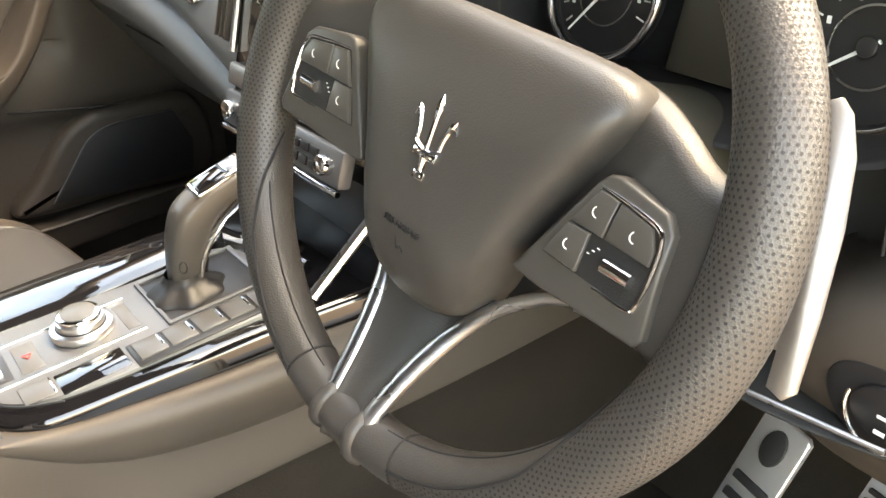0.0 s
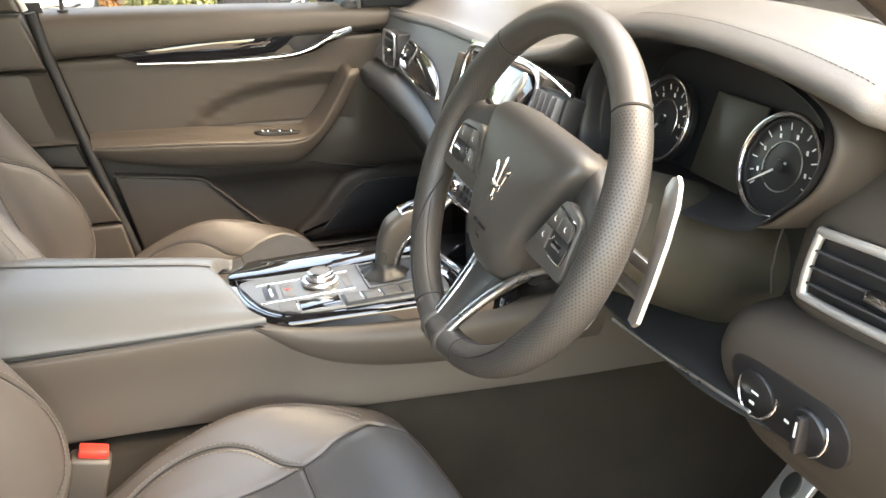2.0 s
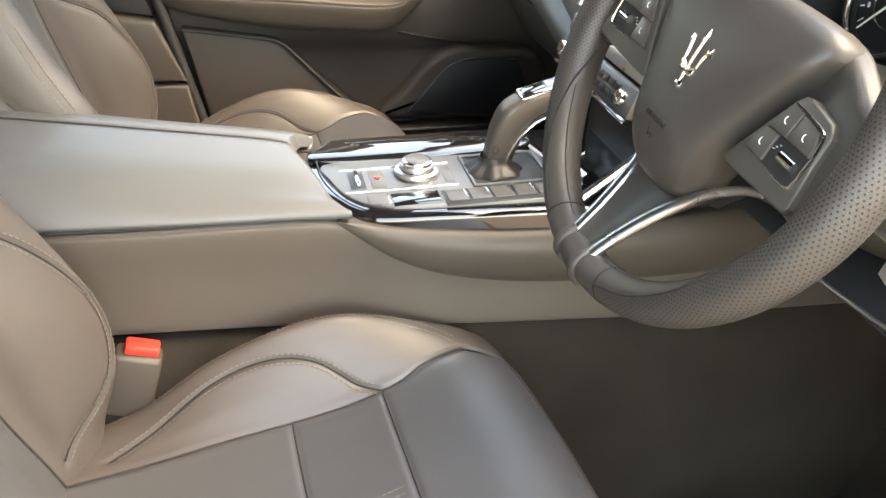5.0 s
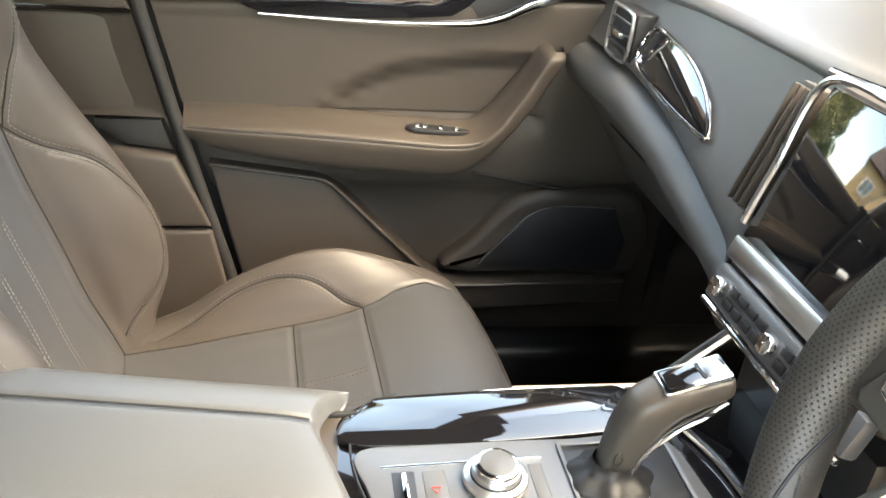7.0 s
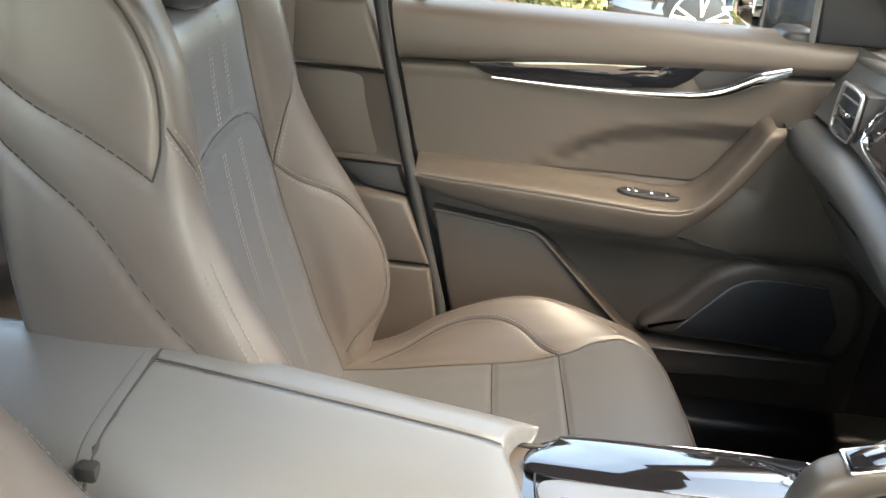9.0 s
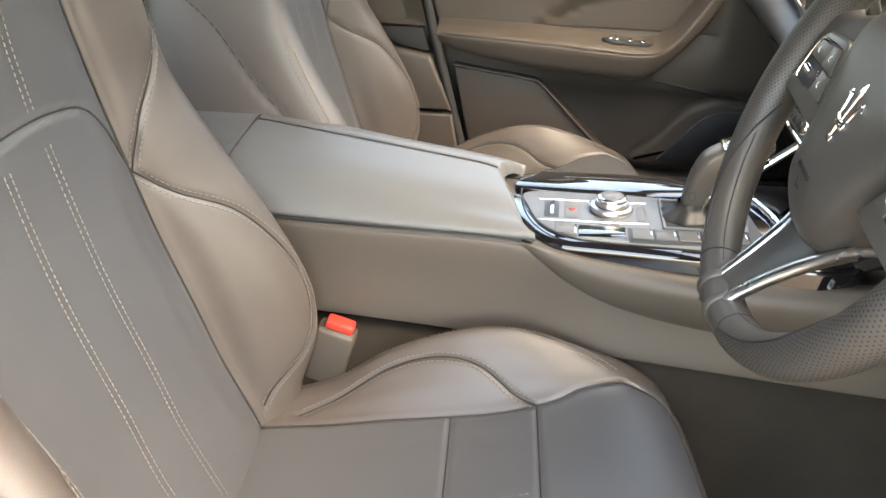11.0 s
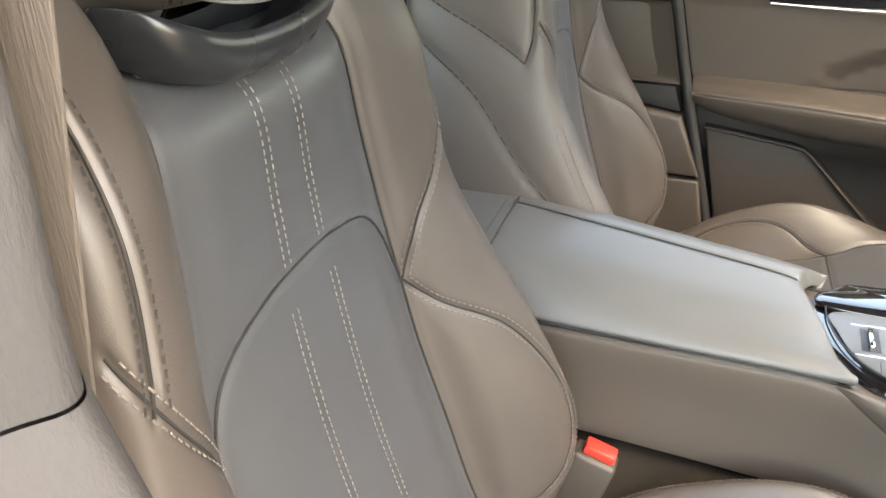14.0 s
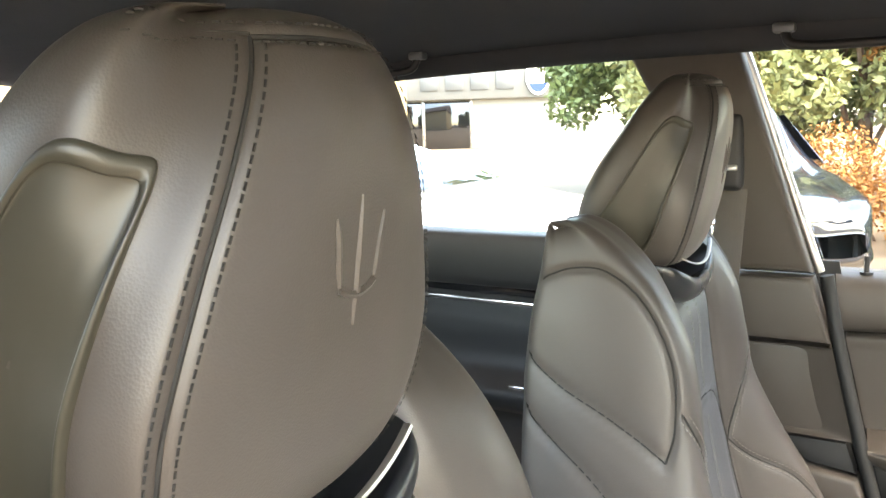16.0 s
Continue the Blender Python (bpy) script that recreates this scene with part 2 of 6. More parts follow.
class Skin:
    """A soft surface through a net of control points [rows v][columns u]."""

    def __init__(self, net, around=False):
        self.net, self.around = np.asarray(net, float), around
        self.m, self.n = self.net.shape[:2]

    def at(self, u, v):
        """Places for arrays u (columns) and v (rows) of one length."""
        rows = spline(self.net, np.asarray(v, float))
        out = np.empty((len(rows), 3))
        u = np.asarray(u, float)
        n = self.n
        i = np.floor(u).astype(int)
        if self.around:
            ks = [(i + d) % n for d in (-1, 0, 1, 2)]
            f = u - i
            a, b, c, d = (rows[np.arange(len(u)), k] for k in ks)
        else:
            i = np.clip(i, 0, n - 2)
            f = u - i
            e = np.concatenate([2 * rows[:, :1] - rows[:, 1:2], rows, 2 * rows[:, -1:] - rows[:, -2:-1]], 1)
            k = np.arange(len(u))
            a, b, c, d = e[k, i], e[k, i + 1], e[k, i + 2], e[k, i + 3]
        f = f[:, None]
        out[:] = 0.5 * (2 * b + (c - a) * f + (2 * a - 5 * b + 4 * c - d) * f ** 2 + (3 * b - a - 3 * c + d) * f ** 3)
        return out

    def normal(self, u, v):
        e = 0.02
        du = self.at(u + e, v) - self.at(u - e, v)
        dv = self.at(u, np.clip(v + e, 0, self.m - 1)) - self.at(u, np.clip(v - e, 0, self.m - 1))
        n = np.cross(du, dv)
        return n / (np.linalg.norm(n, axis=1)[:, None] + 1e-12)

    def grid(self, nu, nv):
        us = np.linspace(0, self.n if self.around else self.n - 1, nu, endpoint=not self.around)
        vs = np.linspace(0, self.m - 1, nv)
        U, V = np.meshgrid(us, vs)
        return U.ravel(), V.ravel()

    def build(self, name, mat, parent, nu, nv, seams=(), flip=False, label="", depth=0.0035, width=0.004, puff=0.0, second=None):
        """seams: lists of (u, v) through which a sewn groove runs."""
        U, V = self.grid(nu, nv)
        P = self.at(U, V)
        if seams:
            N = self.normal(U, V) * (-1 if flip else 1)
            far = np.full(len(P), 1.0)
            for uv in seams:
                q = self.line(uv, 260)
                for k in range(0, len(P), 4000):
                    d = np.linalg.norm(P[k:k + 4000, None] - q[None], axis=2).min(1)
                    far[k:k + 4000] = np.minimum(far[k:k + 4000], d)
            P = P + N * (-depth * np.exp(-(far / width) ** 2) + puff * (1 - np.exp(-(far / 0.03) ** 2)))[:, None]
        faces = []
        cols = nu if self.around else nu - 1
        for j in range(nv - 1):
            for i in range(cols):
                a, b = j * nu + i, j * nu + (i + 1) % nu
                f = (a, b, b + nu, a + nu)
                faces.append(f[::-1] if flip else f)
        ob = mesh_object(name, P, faces, mat, parent, label)
        if second:
            ob.data.materials.append(second[0])
            pick = second[1](U, V)
            ob.data.polygons.foreach_set("material_index", [int(pick[f[0]] and pick[f[2]]) for f in faces])
        return ob

    def seam_shade(self, uvs, mat, parent, flip=False, r=0.0010, sink=0.0020):
        """A thin dark tube sunk into each seam, as the shade in its groove."""
        for uv in uvs:
            w = smooth_line(uv, 90)
            P = self.at(w[:, 0], w[:, 1]) - self.normal(w[:, 0], w[:, 1]) * (-1 if flip else 1) * sink
            part("seam", tube(P, r, 5), mat, parent)

    def line(self, uv, n=200):
        w = smooth_line(uv, n)
        return self.at(w[:, 0], w[:, 1])

    def stitches(self, uvs, flip=False, gap=0.0062, size=(0.0040, 0.0010), away=(0.0065, -0.0065), lift=0.0004):
        """Small sewn dashes along the seams, as vertices and faces."""
        verts, faces = [], []
        for uv in uvs:
            w = smooth_line(uv, 500)
            P = self.at(w[:, 0], w[:, 1])
            N = self.normal(w[:, 0], w[:, 1]) * (-1 if flip else 1)
            T = np.gradient(P, axis=0)
            step = np.linalg.norm(T, axis=1)
            run = np.concatenate([[0], np.cumsum(0.5 * (step[1:] + step[:-1]))])
            T /= step[:, None] + 1e-12
            S = np.cross(T, N)
            for off in away:
                for s in np.arange(gap, run[-1] - gap, gap):
                    k = int(np.searchsorted(run, s))
                    c = P[k] + S[k] * off + N[k] * lift
                    t, sd, nn = T[k] * size[0] / 2, S[k] * size[1] / 2, N[k] * 0.0006
                    b = len(verts)
                    verts += [c - t - sd, c + t - sd, c + t + sd, c - t + sd, c - t * 0.6 + nn, c + t * 0.6 + nn]
                    faces += [(b, b + 1, b + 5, b + 4), (b + 2, b + 3, b + 4, b + 5), (b + 1, b + 2, b + 5), (b + 3, b, b + 4)]
        return verts, faces

# ---- the car's shell ----
def plate(name, pts, thick, mat, parent=None, label="", kind="", bevel=0.0):
    """A flat slab through corner points, thickened along its normal."""
    pts = [Vector(p) for p in pts]
    nrm = (pts[1] - pts[0]).cross(pts[2] - pts[0]).normalized()
    bm = bmesh.new()
    low = [bm.verts.new(p) for p in pts]
    high = [bm.verts.new(p + nrm * thick) for p in pts]
    bm.faces.new(low)
    bm.faces.new(high)
    n = len(pts)
    for i in range(n):
        bm.faces.new((low[i], low[(i + 1) % n], high[(i + 1) % n], high[i]))
    if bevel:
        bmesh.ops.bevel(bm, geom=bm.edges[:], offset=bevel, segments=2, affect="EDGES", profile=0.5)
    ob = part(name, bm, mat, parent)
    return tagged(ob, label, "", "", kind) if kind else ob


GROUND_Z = -0.45
floor_ob = plate("floor", [(-0.74, -1.2, 0), (0.70, -1.2, 0), (0.70, 1.35, 0), (-0.74, 1.35, 0)], -0.03, CARPET, None, "dark carpeted car floor", "structure")

# roof lining: a shallow arch
rows = []
for y in (-1.6, -1.0, -0.4, 0.1, 0.42, 0.56):
    drop = 0.05 * max(0, (-y - 0.6)) + 0.10 * max(0, y - 0.1)
    rows.append([(x, y, 1.245 - drop - 0.055 * abs(x / 0.66) ** 3) for x in (-0.68, -0.58, -0.4, -0.2, 0, 0.2, 0.4, 0.58, 0.68)])
ceiling = Skin(rows).build("ceiling", HEADLINER, None, 60, 40, flip=True)
solid = ceiling.modifiers.new("solid", "SOLIDIFY")
solid.thickness, solid.offset = 0.03, -1
tagged(ceiling, "dark grey fabric roof lining of the car", "", "", "structure")


# ---- front seats ----
def mirror_row(half):
    """A full row, from -x to +x, out of the half with x >= 0."""
    return [(-x, y, z) for x, y, z in reversed(half[1:])] + list(half)


def mirror_ring(half):
    return [(-x, y, z) for x, y, z in reversed(half[1:-1])] + list(half)


def merged(pieces):
    verts, faces = [], []
    for v, f in pieces:
        b = len(verts)
        verts += v
        faces += [tuple(i + b for i in q) for q in f]
    return verts, faces


def build_front_seat(at, label, door, fine=1.0):
    """door: the side (1 or -1) that faces the car's door, where the shoulder seam runs on the front."""
    seat = thing("front_seat", label, "car seat", at, "front seats")
    # cushion: rows from the back to the front and down (y, z, bolster height)
    spine = [(-0.05, 0.262, -0.02), (0.03, 0.276, 0.0), (0.115, 0.286, 0.022), (0.19, 0.297, 0.062), (0.27, 0.309, 0.084), (0.33, 0.322, 0.080), (0.39, 0.341, 0.052),
             (0.455, 0.356, 0.020), (0.512, 0.353, 0.004), (0.547, 0.328, 0.0), (0.563, 0.275, 0.0), (0.56, 0.20, 0.0), (0.55, 0.13, 0.0)]
    net = []
    for k, (y, z, h) in enumerate(spine):
        bow = (0.0, 0.006, 0.014, 0.02)[min(3, max(0, k - 5))]
        half = [(0, y, z - 0.005), (0.05, y, z - 0.005), (0.115, y - bow * 0.2, z - 0.003), (0.165, y - bow * 0.5, z + 0.06 * h), (0.190, y - bow * 0.8, z + 0.43 * h),
                (0.214, y - bow, z + 0.80 * h), (0.234, y - bow * 1.3, z + h - 0.004), (0.254, y - bow * 1.7, z + 0.70 * h - 0.022), (0.262, y - bow * 2.0, min(z + 0.2 * h - 0.075, 0.26)), (0.255, y - bow * 2.0, 0.13)]
        net.append(mirror_row(half))
    cush = Skin(net)
    c, e = 9, 3
    seams = []
    for s in (-1, 1):
        seams += [[(c + s * e, 0.5), (c + s * e, 3), (c + s * e, 5.72), (c + s * (e + 0.45), 6.6), (c + s * (e + 1.1), 7.5)],
                  [(c + s * e, 5.72), (c + s * (e + 0.45), 5.25), (c + s * (e + 1.3), 4.6), (c + s * (e + 1.9), 3.6), (c + s * (e + 1.8), 2.8), (c + s * (e + 1.2), 2.0), (c + s * (e + 0.6), 1.55)]]
    seams += [[(c - e, 4.0), (c, 4.0), (c + e, 4.0)], [(c - e, 5.72), (c, 5.72), (c + e, 5.72)],
              [(c - e - 1.1, 7.5), (c - e - 0.4, 8.5), (c - 1.5, 8.85), (c + 1.5, 8.85), (c + e + 0.4, 8.5), (c + e + 1.1, 7.5)]]
    cush.build("seat_cushion", LEATHER, seat, int(250 * fine), int(190 * fine), seams, puff=0.0014, depth=0.0034, width=0.0032,
               second=(LEATHER_MID, lambda U, V: (np.abs(U - c) < e + np.clip(V - 5.72, 0, 2) * 0.62) & (V < 8.7)))
    rail = [[(c + s * 0.62, a), (c + s * 0.62, b)] for s in (-1, 1) for a, b in ((0.8, 3.93), (4.07, 5.6))]
    edge = [[(c + s * 6.05, 1.6), (c + s * 6.05, 3), (c + s * 6.0, 5), (c + s * 5.4, 6.7), (c + s * 4.4, 7.5)] for s in (-1, 1)]
    cush.seam_shade(seams, SEAM, seat)
    st = [cush.stitches(rail, away=(0.0042, -0.0042), size=(0.0044, 0.0014), lift=0.0018), cush.stitches([seams[1], seams[3]], away=(0.005, -0.005), size=(0.0042, 0.0014), lift=0.0008), cush.stitches(edge, away=(0.0045, -0.0045), size=(0.0042, 0.0014), lift=0.0014)]
    # backrest: rows upwards (y, z, panel half width, half width, bolster forward)
    tall = [(0.050, 0.235, 0.165, 0.235, 0.020), (0.028, 0.30, 0.164, 0.248, 0.045), (-0.002, 0.38, 0.160, 0.258, 0.098), (-0.024, 0.46, 0.155, 0.262, 0.110),
            (-0.050, 0.55, 0.152, 0.260, 0.092), (-0.066, 0.62, 0.150, 0.252, 0.066), (-0.080, 0.70, 0.142, 0.238, 0.042), (-0.088, 0.77, 0.130, 0.226, 0.038),
            (-0.096, 0.84, 0.121, 0.216, 0.032), (-0.112, 0.90, 0.116, 0.208, 0.016), (-0.140, 0.945, 0.118, 0.200, -0.002), (-0.172, 0.966, 0.125, 0.188, -0.008), (-0.20, 0.964, 0.137, 0.172, -0.006)]
    net = []
    for k, (y, z, p, w, f) in enumerate(tall):
        t = (0.15, 0.155, 0.16, 0.16, 0.16, 0.16, 0.155, 0.15, 0.14, 0.115, 0.08, 0.045, 0.018)[k]
        g = w - p
        zc = min(z, 0.868)
        yc = y if k < 9 else -0.112 - 0.02 * (k - 8)
        half = [(0, yc, zc), (0.3 * p, yc, zc), (0.7 * p, yc + 0.001, zc), (p, y + 0.02 * f, max(zc, z - 0.03 * (k > 8))), (p + 0.2 * g, y + 0.42 * f, z), (p + 0.48 * g, y + 0.86 * f, z), (p + 0.74 * g, y + f, z), (p + 0.93 * g, y + 0.82 * f, z),
                (w, y + 0.55 * f - 0.012, z), (w + 0.001, y - 0.3 * t, z - 0.005), (0.985 * w, y - 0.75 * t, z - 0.01), (0.9 * w, y - t, z - 0.012), (0.4 * w, min(yc, y) - t - 0.006, zc - 0.01), (0, min(yc, y) - t - 0.008, zc - 0.01)]
        net.append(mirror_ring(half))
    back = Skin(net, around=True)
    b = 12
    seams = []
    for s in (-1, 1):
        seams += [[(b + s * 3, 0.4), (b + s * 3, 4), (b + s * 3, 7), (b + s * 3, 9.0)],
                  [(b + s * 3.05, 5.0), (b + s * 3.7, 4.65), (b + s * 4.9, 4.1), (b + s * 5.7, 3.3), (b + s * 5.75, 2.6), (b + s * 5.2, 1.8), (b + s * 3.6, 1.0)],
                  [(b + s * 3.05, 5.0), (b + s * 3.5, 5.35), (b + s * 4.4, 5.85), (b + s * 5.5, 6.35), (b + s * 6.5, 6.8), (b + s * 7.4, 7.2)],
                  [(b + s * 10.8, 7.2), (b + s * 9.7, 6.5), (b + s * 8.9, 5.6), (b + s * 8.3, 4.4), (b + s * 7.9, 3.4), (b + s * 7.6, 2.2), (b + s * 7.4, 0.8)],
                  [(b + s * 10.8, 8.0), (b + s * 9.8, 7.5), (b + s * 8.9, 7.0), (b + s * 8.1, 6.5)],
                  [(b + s * 6.5, 6.7), (b + s * 6.25, 7.4), (b + s * 6.15, 8.4), (b + s * 6.05, 9.4), (b + s * 5.6, 10.8)] if s == door else [(b + s * 10.7, 9.3), (b + s * 9.7, 9.6), (b + s * 8.8, 9.5), (b + s * 8.0, 9.0), (b + s * 7.65, 8.2), (b + s * 7.6, 7.5), (b + s * 7.8, 6.95), (b + s * 8.1, 6.5)]]
    seams.append([(b - 3, 5.1), (b - 2.75, 5.65), (b - 2.2, 6.02), (b - 1.2, 6.2), (b, 6.24), (b + 1.2, 6.2), (b + 2.2, 6.02), (b + 2.75, 5.65), (b + 3, 5.1)])
    back.build("backrest", LEATHER, seat, int(340 * fine), int(200 * fine), seams, flip=True, puff=0.0018, depth=0.0036, width=0.0032,
               second=(LEATHER_MID, lambda U, V: (np.abs(U - b) < 3) & (V < 9.5)))
    rails = [[(b + a, lo), (b + h, hi)] for s in (-1, 1) for a, lo, h, hi in ((s * 0.70, 0.8, s * 0.76, 6.05), (s * 0.66, 6.3, s * 0.70, 8.75))]
    seams_back = seams
    back.seam_shade(seams, SEAM, seat, flip=True)
    st.append(back.stitches(rails, flip=True, away=(0.0040, -0.0040), size=(0.0042, 0.0013), lift=0.0032))
    st.append(back.stitches([seams[k] for k in (1, 2, 7, 8)], flip=True, away=(0.005, -0.005), size=(0.0042, 0.0014), lift=0.0008))
    st.append(back.stitches([[(b + s * 7.1, 0.8), (b + s * 7.1, 3), (b + s * 7.1, 5.6)] for s in (-1, 1)], flip=True, away=(0.005, -0.005), size=(0.0042, 0.0014), lift=0.0024))
    verts, faces = merged(st)
    tagged(mesh_object("stitching", verts, faces, THREAD, seat, "pale grey sewn thread", smooth=False), kind="stuff")
    # headrest (front y, z, half width, depth)
    net = []
    for y, z, w, d in ((-0.120, 0.902, 0.055, 0.05), (-0.096, 0.908, 0.084, 0.11), (-0.080, 0.935, 0.102, 0.142), (-0.068, 0.975, 0.111, 0.148), (-0.060, 1.02, 0.113, 0.135), (-0.055, 1.06, 0.108, 0.112),
                       (-0.056, 1.090, 0.098, 0.090), (-0.063, 1.109, 0.083, 0.066), (-0.076, 1.1185, 0.062, 0.040), (-0.090, 1.1215, 0.030, 0.012)):
        k_ = 0.48 + 0.36 * min(1, max(0, (1.10 - z) / 0.14))
        half = [(0, 0), (0.5 * k_ * w, -0.001), (k_ * w, -0.009), (min(0.93, k_ + 0.14) * w, -0.028), (0.93 * w, -0.42 * d), (w, -0.66 * d), (0.93 * w, -0.88 * d), (0.5 * w, -d), (0, -d)]
        net.append(mirror_ring([(x, y + dd, z + 0.3 * dd * (0.4 if z < 0.95 else 0.1)) for x, dd in half]))
    head = Skin(net, around=True)
    h = 7
    hs = [[(h + s * 2.1, 0.9), (h + s * 2.1, 4), (h + s * 2.1, 7.0)] for s in (-1, 1)]
    hs.append([(h - 2.1, 7.0), (h - 1.5, 7.0), (h, 7.05), (h + 1.5, 7.0), (h + 2.1, 7.0)])
    hs += [[(h + s * 2.1, 7.0), (h + s * 2.9, 7.15), (h + s * 4.6, 7.2)] for s in (-1, 1)]
    headrest = head.build("headrest", LEATHER, seat, int(190 * fine), int(150 * fine), hs[:3], flip=True, depth=0.003, width=0.003, puff=0.001)
    head.seam_shade(hs[:3], SEAM, headrest, flip=True, sink=0.0018)
    head.seam_shade(hs[3:], SEAM, headrest, flip=True, sink=0.0003, r=0.0007)
    dark = back.stitches([seams_back[11 if door > 0 else 5]], flip=True, gap=0.0070, away=(0.0065, -0.0065), size=(0.0044, 0.0015), lift=0.0010)
    v, f = head.stitches(hs, flip=True, gap=0.0046, away=(0.0050, -0.0050), size=(0.0032, 0.0011), lift=0.0005)
    v, f = merged([(list(v), list(f)), dark])
    tagged(mesh_object("stitching", v, f, SEAM, seat, "dark sewn thread", smooth=False), kind="stuff")
    U, V = (q.ravel() for q in np.meshgrid(np.linspace(h + 1.9, h + 6.8, 420), np.linspace(0.9, 7.0, 420)))
    side = head.at(U, V)
    out = smooth_line([(-0.0865, 1.053), (-0.092, 1.066), (-0.110, 1.0665), (-0.150, 1.006), (-0.186, 0.948), (-0.166, 0.932), (-0.132, 0.927), (-0.107, 0.982)], 72, True)
    near_uv = np.array([(lambda k: (U[k], V[k]))(int(((side[:, 1] - a) ** 2 + (side[:, 2] - z) ** 2).argmin())) for a, z in out])
    near_uv = (near_uv + np.roll(near_uv, 1, 0) + np.roll(near_uv, -1, 0)) / 3
    mid = near_uv.mean(0)
    for s in (-1, 1):
        rings = []
        for grow, rise in ((1.06, -0.004), (1.05, 0.0030), (0.985, 0.0045), (0.93, 0.0032), (0.90, 0.0018), (0.6, 0.0018), (0.3, 0.0018), (0.02, 0.0018)):
            uv = mid + (near_uv - mid) * grow
            P = head.at(uv[:, 0], uv[:, 1]) - head.normal(uv[:, 0], uv[:, 1]) * rise
            rings.append([(s * p[0], p[1], p[2]) for p in P])
        Skin(rings, around=True).build("side_cover", COVER, headrest, 100, 36, flip=s > 0, label="smooth plastic cover set into the headrest")
    # embossed three-point mark
    mark = []
    for dx, lo, hi in ((-0.013, -0.002, 0.026), (0.0, -0.020, 0.034), (0.013, -0.002, 0.026)):
        mark.append(tube([head_front(head, h, dx * (1 + 12 * (q + 0.004)), 1.014 + q) for q in np.linspace(lo, hi, 8)], [0.0010, 0.0016, 0.0019, 0.0019, 0.0019, 0.0018, 0.0014, 0.0006], 6))
    mark.append(tube([head_front(head, h, q, 1.007 + 24 * q * q) for q in np.linspace(-0.013, 0.013, 9)], 0.0019, 6))
    part("embossed_mark", join(*mark), LEATHER, headrest)
    # collar under the headrest
    net = []
    for y, z, w, d in ((-0.098, 0.855, 0.090, 0.02), (-0.084, 0.860, 0.101, 0.05), (-0.077, 0.870, 0.106, 0.06), (-0.076, 0.880, 0.107, 0.062), (-0.081, 0.886, 0.105, 0.055), (-0.095, 0.880, 0.098, 0.045), (-0.118, 0.872, 0.08, 0.03)):
        half = [(0, 0), (0.5 * w, -0.002), (0.84 * w, -0.008), (w, -0.026), (0.99 * w, -d), (0.6 * w, -d - 0.01), (0, -d - 0.01)]
        net.append(mirror_ring([(x, y + q, z + 0.30 * abs(x) * (x / 0.12) ** 2) for x, q in half]))
    collar = Skin(net, around=True).build("headrest_collar", COLLAR, seat, 90, 50, flip=True, label="dark glossy collar below the headrest")
    arc = [(x, -0.0800 - 1.0 * x * x, 0.9005 + 1.9 * x * x) for x in np.linspace(-0.086, 0.097, 30)]
    part("chrome_strip", tube(arc, [0.0020 - 0.012 * q[0] for q in arc], 8, flat=0.8), ALU, collar, "bright metal strip")
    part("seat_base", block((0.44, 0.44, 0.125), (0, 0.25, 0.09), 0.02), BLACK, seat)
    for s in (-1, 1):
        part("seat_rail", block((0.04, 0.56, 0.03), (s * 0.2, 0.2, 0.015), 0.004), BLACK, seat)
    part("side_trim", block((0.022, 0.40, 0.07), (0.258, 0.22, 0.155), 0.01), BLACK, seat)
    return seat


def head_front(skin, mid, dx, z):
    """A place on the headrest's front at dx across and height z."""
    vs = np.linspace(1, 7, 120)
    p = skin.at(np.full(120, mid + dx / 0.038), vs)
    k = int(np.abs(p[:, 2] - z).argmin())
    return (dx, p[k, 1] + 0.0010, z)


driver_seat = build_front_seat((0.393, 0.012, 0.0), "dark taupe leather front seat with pale stitching, beside the console", 1)
driver_seat.rotation_euler = (0, 0, radians(4))
passenger_seat = build_front_seat((-0.333, 0.012, 0.0), "dark taupe leather front seat with pale stitching, beside the far door", -1, 0.7)
passenger_seat.rotation_euler = (0, 0, radians(4))

for x in (0.135,):
    buckle = thing("seat_belt_buckle", "taupe seat belt buckle with a red push button beside the seat", "seat belt buckle", (x, 0.10, 0.30))
    tilt = Matrix.Rotation(radians(-16), 4, "X")
    part("buckle_case", block((0.030, 0.050, 0.085), (0, 0.002, 0.032), 0.006, 3, turn=tilt), VINYL, buckle)
    part("push_button", block((0.020, 0.036, 0.012), (0, 0.017, 0.078), 0.003, 2, turn=tilt), RED, buckle, "red push button")
    part("stalk", tube([(0, -0.005, 0.0), (0, -0.02, -0.08), (0, -0.03, -0.18)], 0.009, 8), BLACK, buckle)


# ---- centre console ----
console = thing("center_console", "taupe leather centre console with piano black trim and chrome controls", "console", (0, 0, 0))
rows = []
for y, zt, w, low in ((-0.60, 0.500, 0.095, 0.38), (-0.2, 0.500, 0.095, 0.38), (0.1, 0.498, 0.096, 0.375), (0.32, 0.497, 0.096, 0.365), (0.40, 0.470, 0.102, 0.36), (0.50, 0.455, 0.108, 0.355), (0.65, 0.458, 0.114, 0.35), (0.80, 0.47, 0.118, 0.345), (1.05, 0.50, 0.12, 0.34)):
    half = [(0, y, zt), (w - 0.014, y, zt), (w - 0.003, y, zt - 0.003), (w + 0.001, y, zt - 0.014), (w + 0.004, y, 0.5 * (zt + low)), (w + 0.010, y, low + 0.008), (w + 0.008, y, low), (w - 0.004, y, low - 0.002)]
    rows.append(mirror_row(half))
Skin(rows).build("body", VINYL, console, 90, 110)
